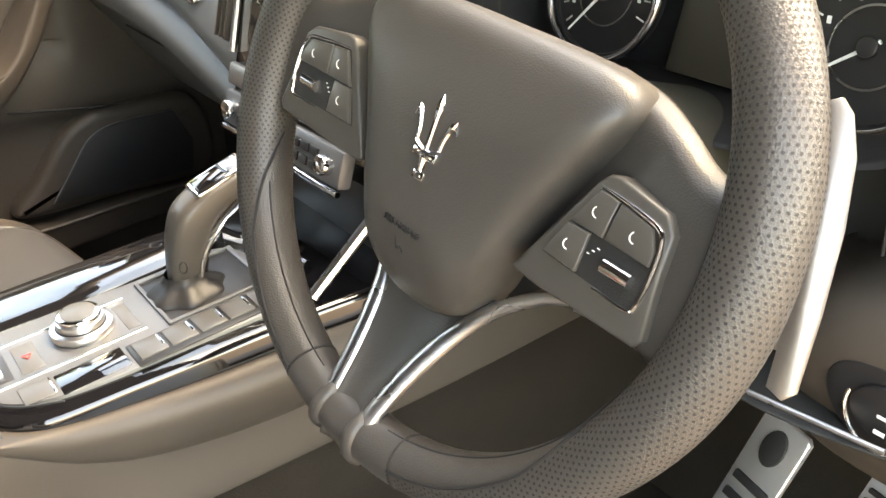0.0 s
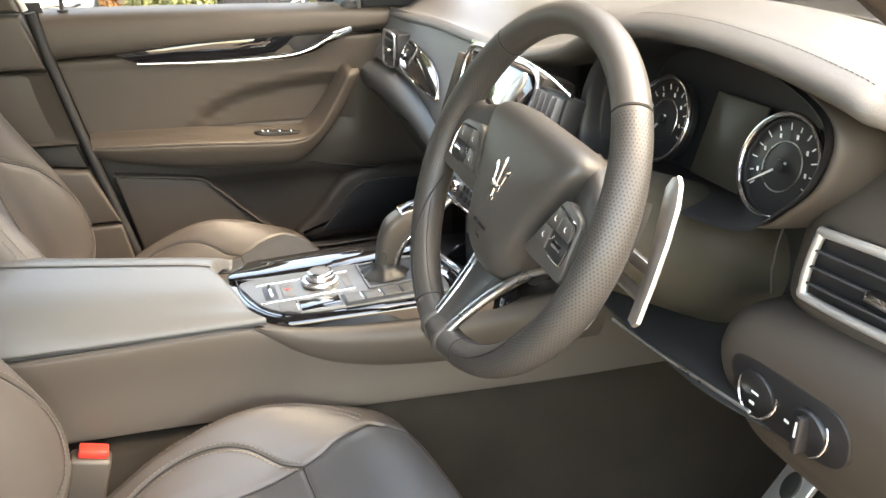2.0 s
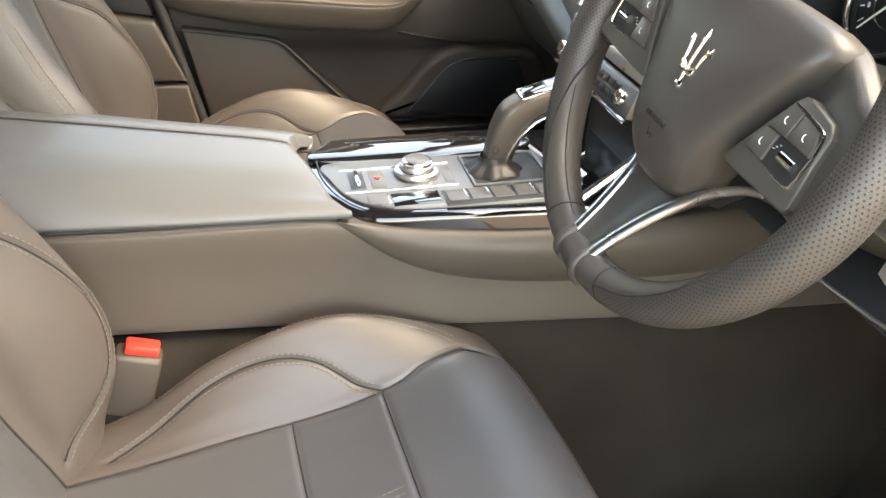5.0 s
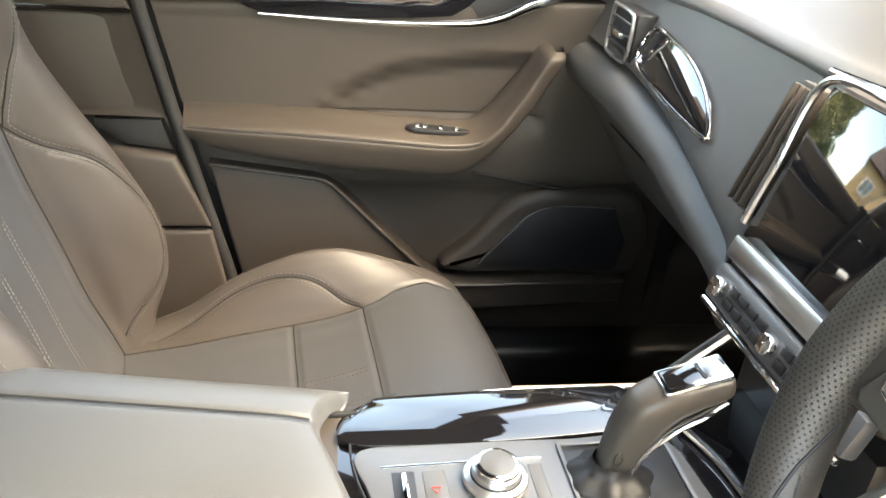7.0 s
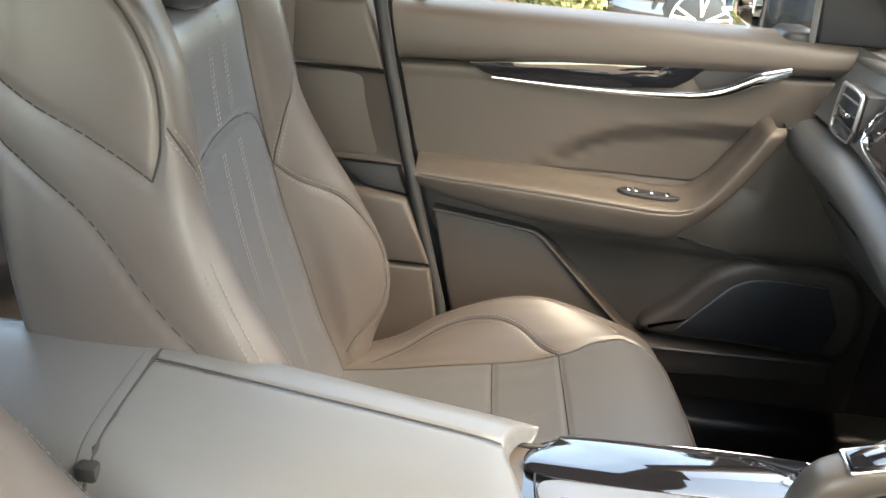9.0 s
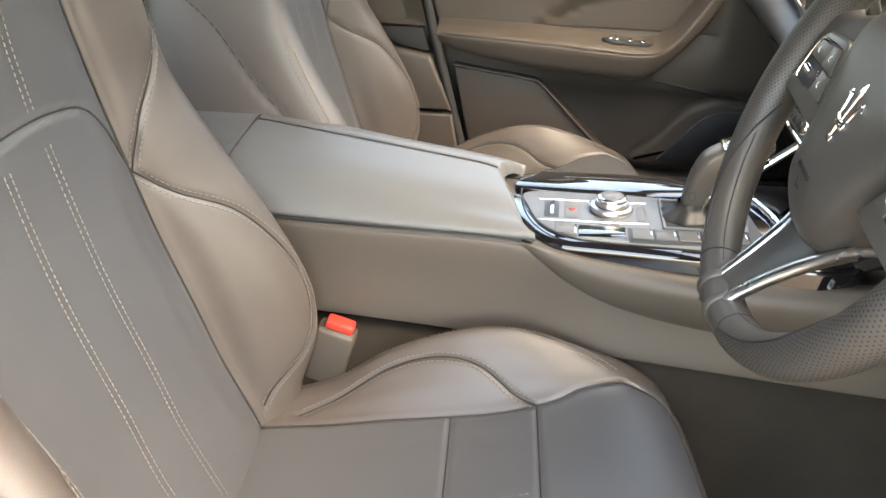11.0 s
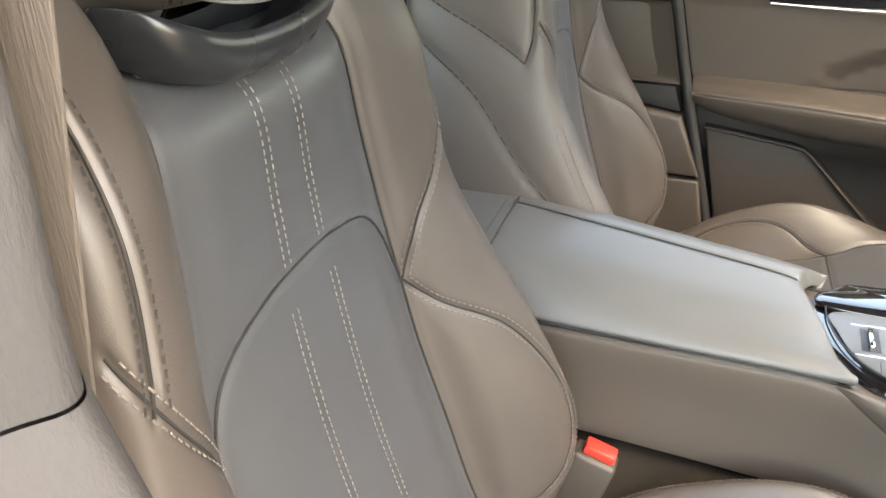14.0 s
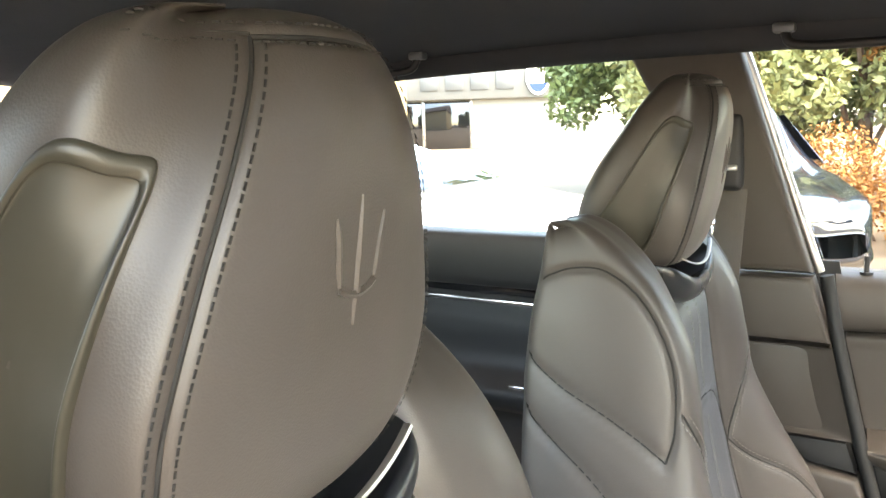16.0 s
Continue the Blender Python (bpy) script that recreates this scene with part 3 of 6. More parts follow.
# leather bolster along the side, swept down from the armrest
for s in (-1, 1):
    rows = []
    for y, zt, zb, out in ((0.335, 0.497, 0.492, 0.000), (0.36, 0.493, 0.470, 0.004), (0.40, 0.487, 0.440, 0.008), (0.46, 0.482, 0.418, 0.011), (0.56, 0.480, 0.408, 0.013), (0.70, 0.486, 0.405, 0.014), (0.85, 0.50, 0.405, 0.014)):
        b = 0.094 + 0.03 * min(1, (y - 0.33) / 0.3)
        rows.append([(s * (b - 0.02), y, zt - 0.002), (s * b, y, zt), (s * (b + out), y, 0.75 * zt + 0.25 * zb), (s * (b + out * 0.7), y, 0.3 * zt + 0.7 * zb), (s * (b - 0.004), y, zb), (s * (b - 0.012), y, zb)])
    Skin(rows).build("side_bolster", VINYL, console, 40, 60, flip=s > 0, label="padded leather flank")
tunnel = [mirror_row([(0, y, 0.36), (0.09, y, 0.36), (0.125, y, 0.34), (0.150, y, 0.28), (0.17, y, 0.12), (0.18, y, -0.01)]) for y in (-0.6, 0.0, 0.5, 1.25)]
tagged(Skin(tunnel).build("floor_tunnel", CARPET, None, 50, 50), "dark carpet over the centre tunnel", "", "", "structure")
# armrest lid, with its crease towards the passenger
rows = []
for y, z, low in ((-0.040, 0.570, 0.510), (-0.034, 0.5745, 0.506), (0.06, 0.563, 0.504), (0.16, 0.550, 0.502), (0.25, 0.538, 0.501), (0.282, 0.532, 0.500), (0.292, 0.527, 0.500), (0.298, 0.512, 0.499)):
    f = max(0.0, (y - 0.2) / 0.1)
    prof = [(-0.098, low - 0.004), (-0.108, low + 0.002), (-0.110, low + 0.012), (-0.100, z - 0.010), (-0.078, z - 0.001), (-0.052, z), (-0.015, z - 0.003), (0.025, z - 0.0075), (0.058, z - 0.016), (0.080, 0.45 * z + 0.55 * low), (0.0935, low + 0.010), (0.0955, low + 0.002), (0.086, low - 0.004)]
    rows.append([(x, y + f * 0.052 * max(0, (x + 0.06) / 0.15) + f * 0.030 * max(0, (-0.06 - x) / 0.05), zz) for x, zz in prof])
lid = Skin(rows)
crease = [(5, 0.4), (5, 3), (5, 5.6)]
lid.seam_shade([crease], SEAM, console, sink=0.0002)
lidob = lid.build("armrest_lid", LID_SHEEN_HIDE, console, 130, 110, [crease], depth=0.0030, width=0.0030)
rows = []
for y, z, low in ((-0.60, 0.555, 0.50), (-0.3, 0.572, 0.503), (-0.06, 0.575, 0.506), (-0.052, 0.575, 0.506), (-0.047, 0.569, 0.508)):
    prof = [(-0.098, low - 0.004), (-0.108, low + 0.002), (-0.110, low + 0.012), (-0.100, z - 0.010), (-0.078, z - 0.001), (-0.052, z), (-0.015, z - 0.003), (0.025, z - 0.0075), (0.058, z - 0.016), (0.080, 0.45 * z + 0.55 * low), (0.0935, low + 0.010), (0.0955, low + 0.002), (0.086, low - 0.004)]
    rows.append([(x, y - 0.004, zz) for x, zz in prof])
Skin(rows).build("rear_cover", LID_SHEEN_HIDE, console, 80, 50)
part("gap_seal", block((0.17, 0.02, 0.04), (-0.006, -0.044, 0.532), 0.004), RUBBER, console)
# Black tubes laid round the lid as the shade in its gaps.
part("lid_gap_shade", tube([(-0.104, -0.0435, 0.520), (-0.100, -0.0435, 0.562), (-0.078, -0.0435, 0.571), (-0.052, -0.0435, 0.572), (0.025, -0.0435, 0.564), (0.058, -0.0435, 0.556), (0.080, -0.0435, 0.532), (0.093, -0.0435, 0.512)], 0.0042, 8), RUBBER, console)
for sx in (-0.0965, 0.0892):
    part("lid_gap_shade", tube([(sx, -0.60, 0.4985), (sx, -0.04, 0.5015), (sx, 0.15, 0.4995), (sx, 0.335, 0.4965)], 0.0030, 8), RUBBER, console)
part("armrest_core", block((0.16, 0.74, 0.012), (-0.006, -0.14, 0.503), 0.002), RUBBER, console)


def deck_z(y):
    return 0.490 + 0.035 * (y - 0.33)


# glossy surround
out = smooth_line([(-0.115, 0.345), (-0.119, 0.42), (-0.118, 0.52), (-0.114, 0.68), (-0.08, 0.73), (0.08, 0.73), (0.122, 0.69), (0.115, 0.60), (0.102, 0.46), (0.090, 0.372), (0.045, 0.335), (-0.02, 0.305), (-0.075, 0.305)], 90, True)
part("trim_surround", prism(out, lambda a, b, q: (a, b, deck_z(b) - 0.022 + q), 0.030, 0.009, 4), PIANO, console, "piano black lacquer surround")
rim_line = [(x, y, deck_z(y) + 0.0075) for x, y in smooth_line([(-0.116, 0.43), (-0.118, 0.50), (-0.114, 0.585), (-0.106, 0.60)], 30)]
part("chrome_edge", tube(rim_line, 0.0018, 8), CHROME, console)
# sliding glossy cover on the passenger half
cover = smooth_line([(-0.048, 0.332), (-0.098, 0.345), (-0.111, 0.375), (-0.111, 0.56), (-0.098, 0.592), (-0.050, 0.592)], 60, True)
part("storage_cover", prism(cover, lambda a, b, q: (a, b, deck_z(b) + 0.0075 + 0.004 * (1 - ((a + 0.08) / 0.04) ** 2) + q), 0.005, 0.002), PIANO, console, "piano black sliding cover")
edge = [(x, y, deck_z(y) + 0.0125) for x, y in smooth_line([(0.088, 0.40), (0.066, 0.365), (0.02, 0.338), (-0.046, 0.326), (-0.099, 0.340), (-0.115, 0.372)], 50)]
part("trim_line", tube(edge, 0.0010, 6), BLACK, console)
# silver switch panel
pan = smooth_line([(-0.043, 0.335), (0.004, 0.338), (0.045, 0.353), (0.072, 0.380), (0.084, 0.43), (0.090, 0.52), (0.094, 0.60), (0.085, 0.616), (0.03, 0.618), (-0.040, 0.60), (-0.042, 0.52), (-0.045, 0.43)], 80, True)
panel = part("switch_panel", prism(pan, lambda a, b, q: (a, b, deck_z(b) + 0.006 + q), 0.006, 0.0018), SILVER, console, "satin silver switch panel")


def deck_box(name, x0, x1, y0, y1, h, mat, parent=console, label="", bevel=0.0012, base=0.012):
    ym = 0.5 * (y0 + y1)
    return part(name, block((x1 - x0, y1 - y0, h), (0.5 * (x0 + x1), ym, deck_z(ym) + base + h / 2 - 0.001), bevel, turn=Matrix.Rotation(math.atan(0.035), 4, "X")), mat, parent, label)


for x in (-0.020, 0.040):
    deck_box("chrome_rail", x - 0.0016, x + 0.0016, 0.350, 0.488, 0.0024, CHROME)
deck_box("toggle_well", -0.014, 0.032, 0.358, 0.378, 0.0012, BLACK)
deck_box("toggle", -0.009, 0.027, 0.366, 0.371, 0.006, CHROME)
deck_box("hazard_button", -0.013, 0.032, 0.384, 0.403, 0.0018, KEY_GREY)
hz = [(0.0095 + 0.0045 * math.cos(a), 0.3935 + 0.0045 * math.sin(a), deck_z(0.3935) + 0.0135) for a in (0.0, 2.094, 4.189)]
part("hazard_mark", tube(np.array(hz), 0.0005, 5, True), RED, console)
deck_box("mode_button", -0.013, 0.032, 0.474, 0.486, 0.0018, KEY_GREY)
deck_box("lighter_plate", 0.048, 0.074, 0.374, 0.398, 0.0022, KEY_GREY)
deck_box("lighter_edge", 0.050, 0.073, 0.3975, 0.4000, 0.0026, CHROME)
deck_box("tray", 0.050, 0.080, 0.402, 0.459, 0.0014, PIANO)
deck_box("button_bank", 0.054, 0.090, 0.462, 0.604, 0.0025, BLACK)
for k in range(5):
    y = 0.466 + k * 0.0275
    bt = deck_box("mode_key", 0.057, 0.083, y, y + 0.025, 0.0026, KEY_GREY, base=0.0135)
    deck_box("key_light", 0.058, 0.076, y + 0.0215, y + 0.0240, 0.0016, CHROME, console, base=0.0152)
# rotary controller
KX, KY = 0.003, 0.443
kz = deck_z(KY) + 0.011
knob = part("rotary_knob", join(disc(0.0275, 0.009, (KX, KY, kz + 0.0045), (0, 0, 1), 48, 0.0035), disc(0.0205, 0.008, (KX, KY, kz + 0.0115), (0, 0, 1), 48, 0.0025)), SATIN, console, "satin metal rotary knob")
part("knob_top", disc(0.0188, 0.006, (KX, KY, kz + 0.0175), (0, 0, 1), 48, 0.002), CHROME, knob)
part("knob_cap", disc(0.0148, 0.0016, (KX, KY, kz + 0.0208), (0, 0, 1), 40, 0.0005), KEY_GREY, knob)
part("knob_groove", tube(np.array([(KX + 0.0208 * math.sin(a), KY + 0.0208 * math.cos(a), kz + 0.0090) for a in np.linspace(0, 2 * np.pi, 48, endpoint=False)]), 0.0009, 6, True), BLACK, knob)
# gear lever in its well
deck_box("lever_well", -0.030, 0.047, 0.508, 0.600, 0.0012, BLACK)
for a in ((-0.034, 0.504, 0.051, 0.508), (-0.034, 0.600, 0.051, 0.606), (-0.034, 0.506, -0.030, 0.602), (0.047, 0.506, 0.051, 0.602)):
    deck_box("well_frame", a[0], a[2], a[1], a[3], 0.004, SILVER)
GLOSS_HIDE = material("gaiter_leather", (0.012, 0.012, 0.013), 0.45, bump=0.2, scale=700)
GRIP = material("lever_leather", (0.050, 0.046, 0.041), 0.36, bump=0.1, scale=900)
lever = thing("gear_lever", "leather gear lever with chrome shoulders on the console", "gear lever", (0.008, 0.0, 0.0))
rows = []
for y, z, w, d, lean in ((0.5370, 0.500, 0.0110, 0.0120, 0.98), (0.5385, 0.518, 0.0120, 0.0130, 0.98), (0.5425, 0.540, 0.0140, 0.0150, 0.96), (0.5490, 0.562, 0.0165, 0.0180, 0.90), (0.5580, 0.580, 0.0185, 0.0195, 0.72), (0.5720, 0.5925, 0.0190, 0.0165, 0.48), (0.5890, 0.6005, 0.0185, 0.0135, 0.34), (0.6060, 0.6065, 0.0175, 0.0120, 0.28), (0.6180, 0.6100, 0.0150, 0.0095, 0.24), (0.6225, 0.6112, 0.0080, 0.0045, 0.24)):
    ring = []
    for a in np.linspace(0, 2 * np.pi, 16, endpoint=False):
        q = abs(math.cos(a)) ** 0.62 * math.copysign(1, math.cos(a)), abs(math.sin(a)) ** 0.62 * math.copysign(1, math.sin(a))
        ring.append((w * q[0], y - d * q[1] * lean, z + d * q[1] * math.sqrt(max(0, 1 - lean * lean))))
    rows.append(ring)
Skin(rows, around=True).build("grip", GRIP, lever, 64, 70, label="dark leather grip")
for s in (-1, 1):
    path = smooth_line([(s * 0.0100, 0.5500, 0.512), (s * 0.0118, 0.5560, 0.538), (s * 0.0150, 0.5650, 0.5590), (s * 0.0172, 0.5790, 0.5760), (s * 0.0172, 0.5980, 0.5890), (s * 0.0150, 0.6150, 0.5985)], 36)
    part("chrome_shoulder", tube(path, np.concatenate([np.linspace(0.0026, 0.0046, 12), np.full(16, 0.0046), np.linspace(0.0046, 0.003, 8)]), 12, flat=0.7), CHROME, lever)
part("front_spine", tube(smooth_line([(0, 0.5500, 0.510), (0, 0.5575, 0.538), (0, 0.5680, 0.5585), (0, 0.5830, 0.5745), (0, 0.6010, 0.5860), (0, 0.6160, 0.5960)], 30), 0.0105, 12, flat=0.45, up=(1, 0, 0)), BLACK, lever, "dark gloss spine")
tilt_top = Matrix.Rotation(radians(18), 4, "X")
plate_top = part("top_plate", block((0.0300, 0.0560, 0.0060), (0, 0.5890, 0.6140), 0.0026, 4, turn=tilt_top), CHROME, lever, "chrome frame on the lever's head")
part("top_inset", block((0.0220, 0.0300, 0.0040), (0, 0.5795, 0.6128), 0.0018, 3, turn=tilt_top), PIANO, plate_top)
part("release_button", block((0.0220, 0.0180, 0.0044), (0, 0.6035, 0.6206), 0.0018, 3, turn=tilt_top), SATIN, plate_top)
part("button_gap", block((0.0222, 0.0010, 0.0045), (0, 0.5943, 0.6177), 0, turn=tilt_top), BLACK, plate_top)
part("lever_badge", tube(np.array([(0.0142, 0.5365 + 0.0035 * math.sin(a), 0.5420 + 0.0060 * math.cos(a)) for a in np.linspace(0, 2 * np.pi, 20, endpoint=False)]), 0.0009, 6, True, up=(1, 0, 0)), BLACK, lever)
rows = []
for z, r, wave in ((0.506, 0.034, 0.002), (0.512, 0.032, 0.002), (0.517, 0.026, 0.002), (0.521, 0.020, 0.001), (0.525, 0.0170, 0.0005), (0.530, 0.0158, 0.0)):
    rows.append([((r + wave * math.cos(7 * a)) * math.sin(a), 0.541 - 0.05 * (z - 0.50) + (r + wave * math.cos(7 * a)) * 1.1 * math.cos(a), z) for a in np.linspace(0, 2 * np.pi, 42, endpoint=False)])
Skin(rows, around=True).build("gaiter", GLOSS_HIDE, lever, 84, 24, flip=True, label="dark creased leather gaiter")
strip = [(x, y, deck_z(y) + 0.012) for x, y in ((-0.046, 0.628), (0.0, 0.642), (0.05, 0.648))]
part("chrome_bar", tube(smooth_line(strip, 12), 0.0045, 8), CHROME, console)
for s in (-1, 1):
    part("console_brace", tube([(s * 0.105 - 0.0, 0.62, 0.515), (s * 0.11, 0.72, 0.60)], 0.006, 8), SATIN, console)


# ---- steering wheel ----
wheel = thing("steering_wheel", "black perforated leather steering wheel with metal spoke trim", "steering wheel", (0.3411, 0.5907, 0.7493))
wheel.rotation_euler = (Matrix.Rotation(radians(2.3), 3, "Z") @ Matrix.Rotation(radians(90 - 21.8), 3, "X") @ Matrix.Rotation(radians(-5.5), 3, "Z")).to_euler()
RIM = 0.183


def rim_radius(a):
    """Half thickness of the rim: fuller where the palms lie, slim at the top and foot."""
    a = abs((a + 180) % 360 - 180)
    return 0.0166 + 0.0026 * math.exp(-((a - 95) / 38) ** 2)


def rim_place(a, b, lift=0.0):
    """A place on the rim's skin: a degrees clockwise from the top, b degrees round the section, 0 outwards, 90 to the driver."""
    ca, cb, r = math.radians(a), math.radians(b), rim_radius(a) + lift
    rad = Vector((math.sin(ca), math.cos(ca), 0))
    return rad * (RIM + r * math.cos(cb)) + Vector((0, 0, 1.10 * r * math.sin(cb)))


PERF = material("perforated_leather", (0.043, 0.039, 0.035), 0.42, bump=0.2, scale=900, kind="voronoi")
for name, mat, spans in (("grip", PERF, ((45.4, 162.6), (-162.6, -45.4))), ("rim_leather", WHEEL_HIDE, ((-44.6, 44.6), (163.4, 196.6)))):
    for a0, a1 in spans:
        angles = np.linspace(a0, a1, int((a1 - a0) / 2) + 2)
        ring = np.array([(RIM * math.sin(radians(a)), RIM * math.cos(radians(a)), 0.0) for a in angles])
        part(name, tube(ring, [rim_radius(a) for a in angles], 26, flat=1.10), mat, wheel)


def thumb_edge(a):
    """Where the smooth thumb panel ends round the section; the holes lie outwards of it."""
    return float(np.interp(abs(a), (104, 118, 132, 150, 163), (200, 150, 112, 92, 84)))


# small holes of the perforated grips
hv, hf = [], []
for side in (-1, 1):
    for i, a in enumerate(np.arange(47, 161.5, 0.95)):
        for j in range(34):
            b = (j + 0.5 * (i % 2)) * 360 / 34 - 150
            if b > thumb_edge(a) - 6:
                continue
            p, q = rim_place(side * a, b, 0.0001), 0.00078
            tan = (rim_place(side * a + 0.2, b) - rim_place(side * a - 0.2, b)).normalized()
            e = (rim_place(side * a, b + 2) - rim_place(side * a, b - 2)).normalized()
            k = len(hv)
            hv += [p + tan * q, p + (tan + e) * 0.7 * q, p + e * q, p + (e - tan) * 0.7 * q, p - tan * q, p - (tan + e) * 0.7 * q, p - e * q, p + (tan - e) * 0.7 * q]
            hf.append(tuple(range(k, k + 8)))
tagged(mesh_object("perforation", hv, hf, RUBBER, wheel, "fine rows of small holes", smooth=False), kind="stuff")
for a in (-163, -45, 45, 163):
    part("rim_seam", tube(np.array([rim_place(a, b, -0.0002) for b in np.linspace(0, 360, 36, endpoint=False)]), 0.0008, 6, True, up=(0.3, 0.2, 1)), SEAM, wheel)
for side in (-1, 1):
    part("rim_piping", tube(np.array([rim_place(side * a, thumb_edge(a), 0.0001) for a in np.linspace(108, 163, 50)]), 0.0011, 8, up=(0.3, 0.2, 1)), BLACK, wheel)
    part("rim_piping", tube(np.array([rim_place(side * a, 158, -0.0001) for a in np.linspace(120, 168, 40)]), 0.0007, 8, up=(0.3, 0.2, 1)), BLACK, wheel)

# airbag cover: a deep dome, wide at the top, narrowing to the foot
half = [(0.0, 0.0765), (0.035, 0.0765), (0.068, 0.0755), (0.088, 0.0725), (0.0980, 0.0645), (0.0975, 0.050), (0.082, 0.018), (0.068, -0.012), (0.056, -0.042), (0.046, -0.070), (0.034, -0.088), (0.016, -0.0965), (0.0, -0.098)]
outline = [(-x, y) for x, y in reversed(half[1:-1])] + half
rows = []
for s, h in ((0.955, -0.040), (0.995, -0.026), (1.0, -0.010), (0.985, -0.0005), (0.945, 0.0062), (0.86, 0.0110), (0.70, 0.0145), (0.42, 0.0168), (0.03, 0.0175)):
    rows.append([(x * s, (y + 0.012) * s - 0.012, h - 0.36 * max(0.0, -y * s - 0.052) - 0.10 * max(0.0, y * s - 0.035)) for x, y in outline])
hub = Skin(rows, around=True).build("airbag_cover", WHEEL_HIDE, wheel, 150, 70, flip=False, label="dark soft airbag cover")
for s in (-1, 1):
    # spoke arm, running out into the rim
    rows = []
    for x, top, foot, z in ((0.060, 0.070, -0.044, -0.022), (0.095, 0.066, -0.040, -0.012), (0.120, 0.058, -0.038, -0.004), (0.142, 0.048, -0.036, 0.001), (0.158, 0.046, -0.038, 0.004), (0.172, 0.056, -0.046, 0.004), (0.182, 0.066, -0.054, -0.002)):
        mid = 0.5 * (top + foot)
        rows.append([(s * x, top, z - 0.022), (s * x, top + 0.002, z - 0.010), (s * x, top - 0.006, z - 0.002), (s * x, 0.5 * (top + mid), z), (s * x, mid, z), (s * x, 0.5 * (foot + mid), z), (s * x, foot + 0.005, z - 0.001), (s * x, foot - 0.001, z - 0.008), (s * x, foot + 0.001, z - 0.022), (s * x, mid, z - 0.026)])
    Skin(rows, around=True).build("spoke", WHEEL_HIDE, wheel, 60, 40, flip=s < 0)
    pad = [(s * x, y) for x, y in ((0.0675, -0.0345), (0.0985, 0.0255), (0.1035, 0.0315), (0.1100, 0.0330), (0.1400, 0.0285), (0.1475, 0.0215), (0.1495, 0.0020), (0.1550, -0.0270), (0.1515, -0.0325), (0.0880, -0.0365), (0.0720, -0.0365))]
    pod = part("key_pad", prism(pad, lambda a, b, q: (a, b, -0.022 + 0.10 * (abs(a) - 0.07) + q), 0.0225, 0.0022, 3), POD_GREY, wheel)

    def pad_z(x):
        return 0.0005 + 0.10 * (abs(x) - 0.07)

    def pad_plate(name, pts, high, mat, parent, bevel=0.0008):
        return part(name, prism([(s * x, y) for x, y in pts], lambda a, b, q: (a, b, pad_z(a) - 0.001 + q), high, bevel), mat, parent)

    pad_plate("key_well", ((0.0835, -0.0185), (0.1035, 0.0250), (0.1395, 0.0205), (0.1450, 0.0115), (0.1455, -0.0150), (0.1420, -0.0185)), 0.0013, RUBBER, pod, 0)
    loop = smooth_line([(s * x, y, pad_z(x) + 0.0008) for x, y in ((0.1030, 0.0252), (0.1220, 0.0240), (0.1395, 0.0212), (0.1445, 0.0150), (0.1462, 0.0), (0.1455, -0.0145), (0.1415, -0.0190), (0.1200, -0.0195))], 60)
    part("chrome_edge", tube(loop, [0.0006 + 0.0008 * math.sin(math.pi * k / 59) for k in range(60)], 8), CHROME, pod)
    for pts in (((0.0935, 0.0035), (0.1040, 0.0238), (0.1160, 0.0228), (0.1148, 0.0040)), ((0.1160, 0.0040), (0.1172, 0.0226), (0.1375, 0.0200), (0.1430, 0.0110), (0.1432, 0.0040)), ((0.0850, -0.0175), (0.0930, 0.0025), (0.1075, 0.0028), (0.1078, -0.0175))):
        key = pad_plate("key", pts, 0.0036, POD_GREY, pod)
        cx, cy = sum(p[0] for p in pts) / len(pts), sum(p[1] for p in pts) / len(pts)
        arc = [(s * cx + 0.0026 * math.cos(a), cy + 0.0026 * math.sin(a), pad_z(cx) + 0.0028) for a in np.linspace(2.2, 4.9, 9)]
        part("key_symbol", tube(arc, 0.00035, 5), WHITE_INK, pod)
    for k in range(3):
        part("key_symbol", block((0.0016, 0.0005, 0.0004), (s * (0.1105 + 0.0022 * k), -0.006 + 0.0022 * k, pad_z(0.112) + 0.0012), 0), WHITE_INK, pod, smooth=False)
    pad_plate("scroll_bay", ((0.1165, -0.0150), (0.1165, 0.0015), (0.1420, 0.0015), (0.1425, -0.0150)), 0.0012, BLACK, pod, 0)
    part("scroll_wheel", tube([(s * 0.1215, -0.0065, pad_z(0.13) + 0.0005), (s * 0.1375, -0.0065, pad_z(0.13) + 0.0005)], 0.0040, 16, up=(0, 1, 0)), CHROME, pod)
    # metal edge of the forked lower spoke, sweeping up under the key pad
    path = smooth_line([(s * 0.0180, -0.1880, 0.0130), (s * 0.0185, -0.1700, 0.0085), (s * 0.0215, -0.1480, 0.0005), (s * 0.0270, -0.1240, -0.0090), (s * 0.0360, -0.0990, -0.0190), (s * 0.0500, -0.0760, -0.0260), (s * 0.0740, -0.0540, -0.0300), (s * 0.0950, -0.0440, -0.0300)], 70)
    part("metal_trim", tube(path, np.concatenate([np.linspace(0.0052, 0.0064, 12), np.full(22, 0.0064), np.linspace(0.0064, 0.0028, 36)]), 14, flat=0.70), SATIN, wheel, "satin metal spoke edge")
    part("spoke_cap", tube(np.array([rim_place(180 + s * 5.5, b, 0.0008) for b in np.linspace(10, 190, 24)]), 0.0042, 10, flat=0.5, up=(0.3, 0.2, 1)), WHEEL_HIDE, wheel)
rows = []
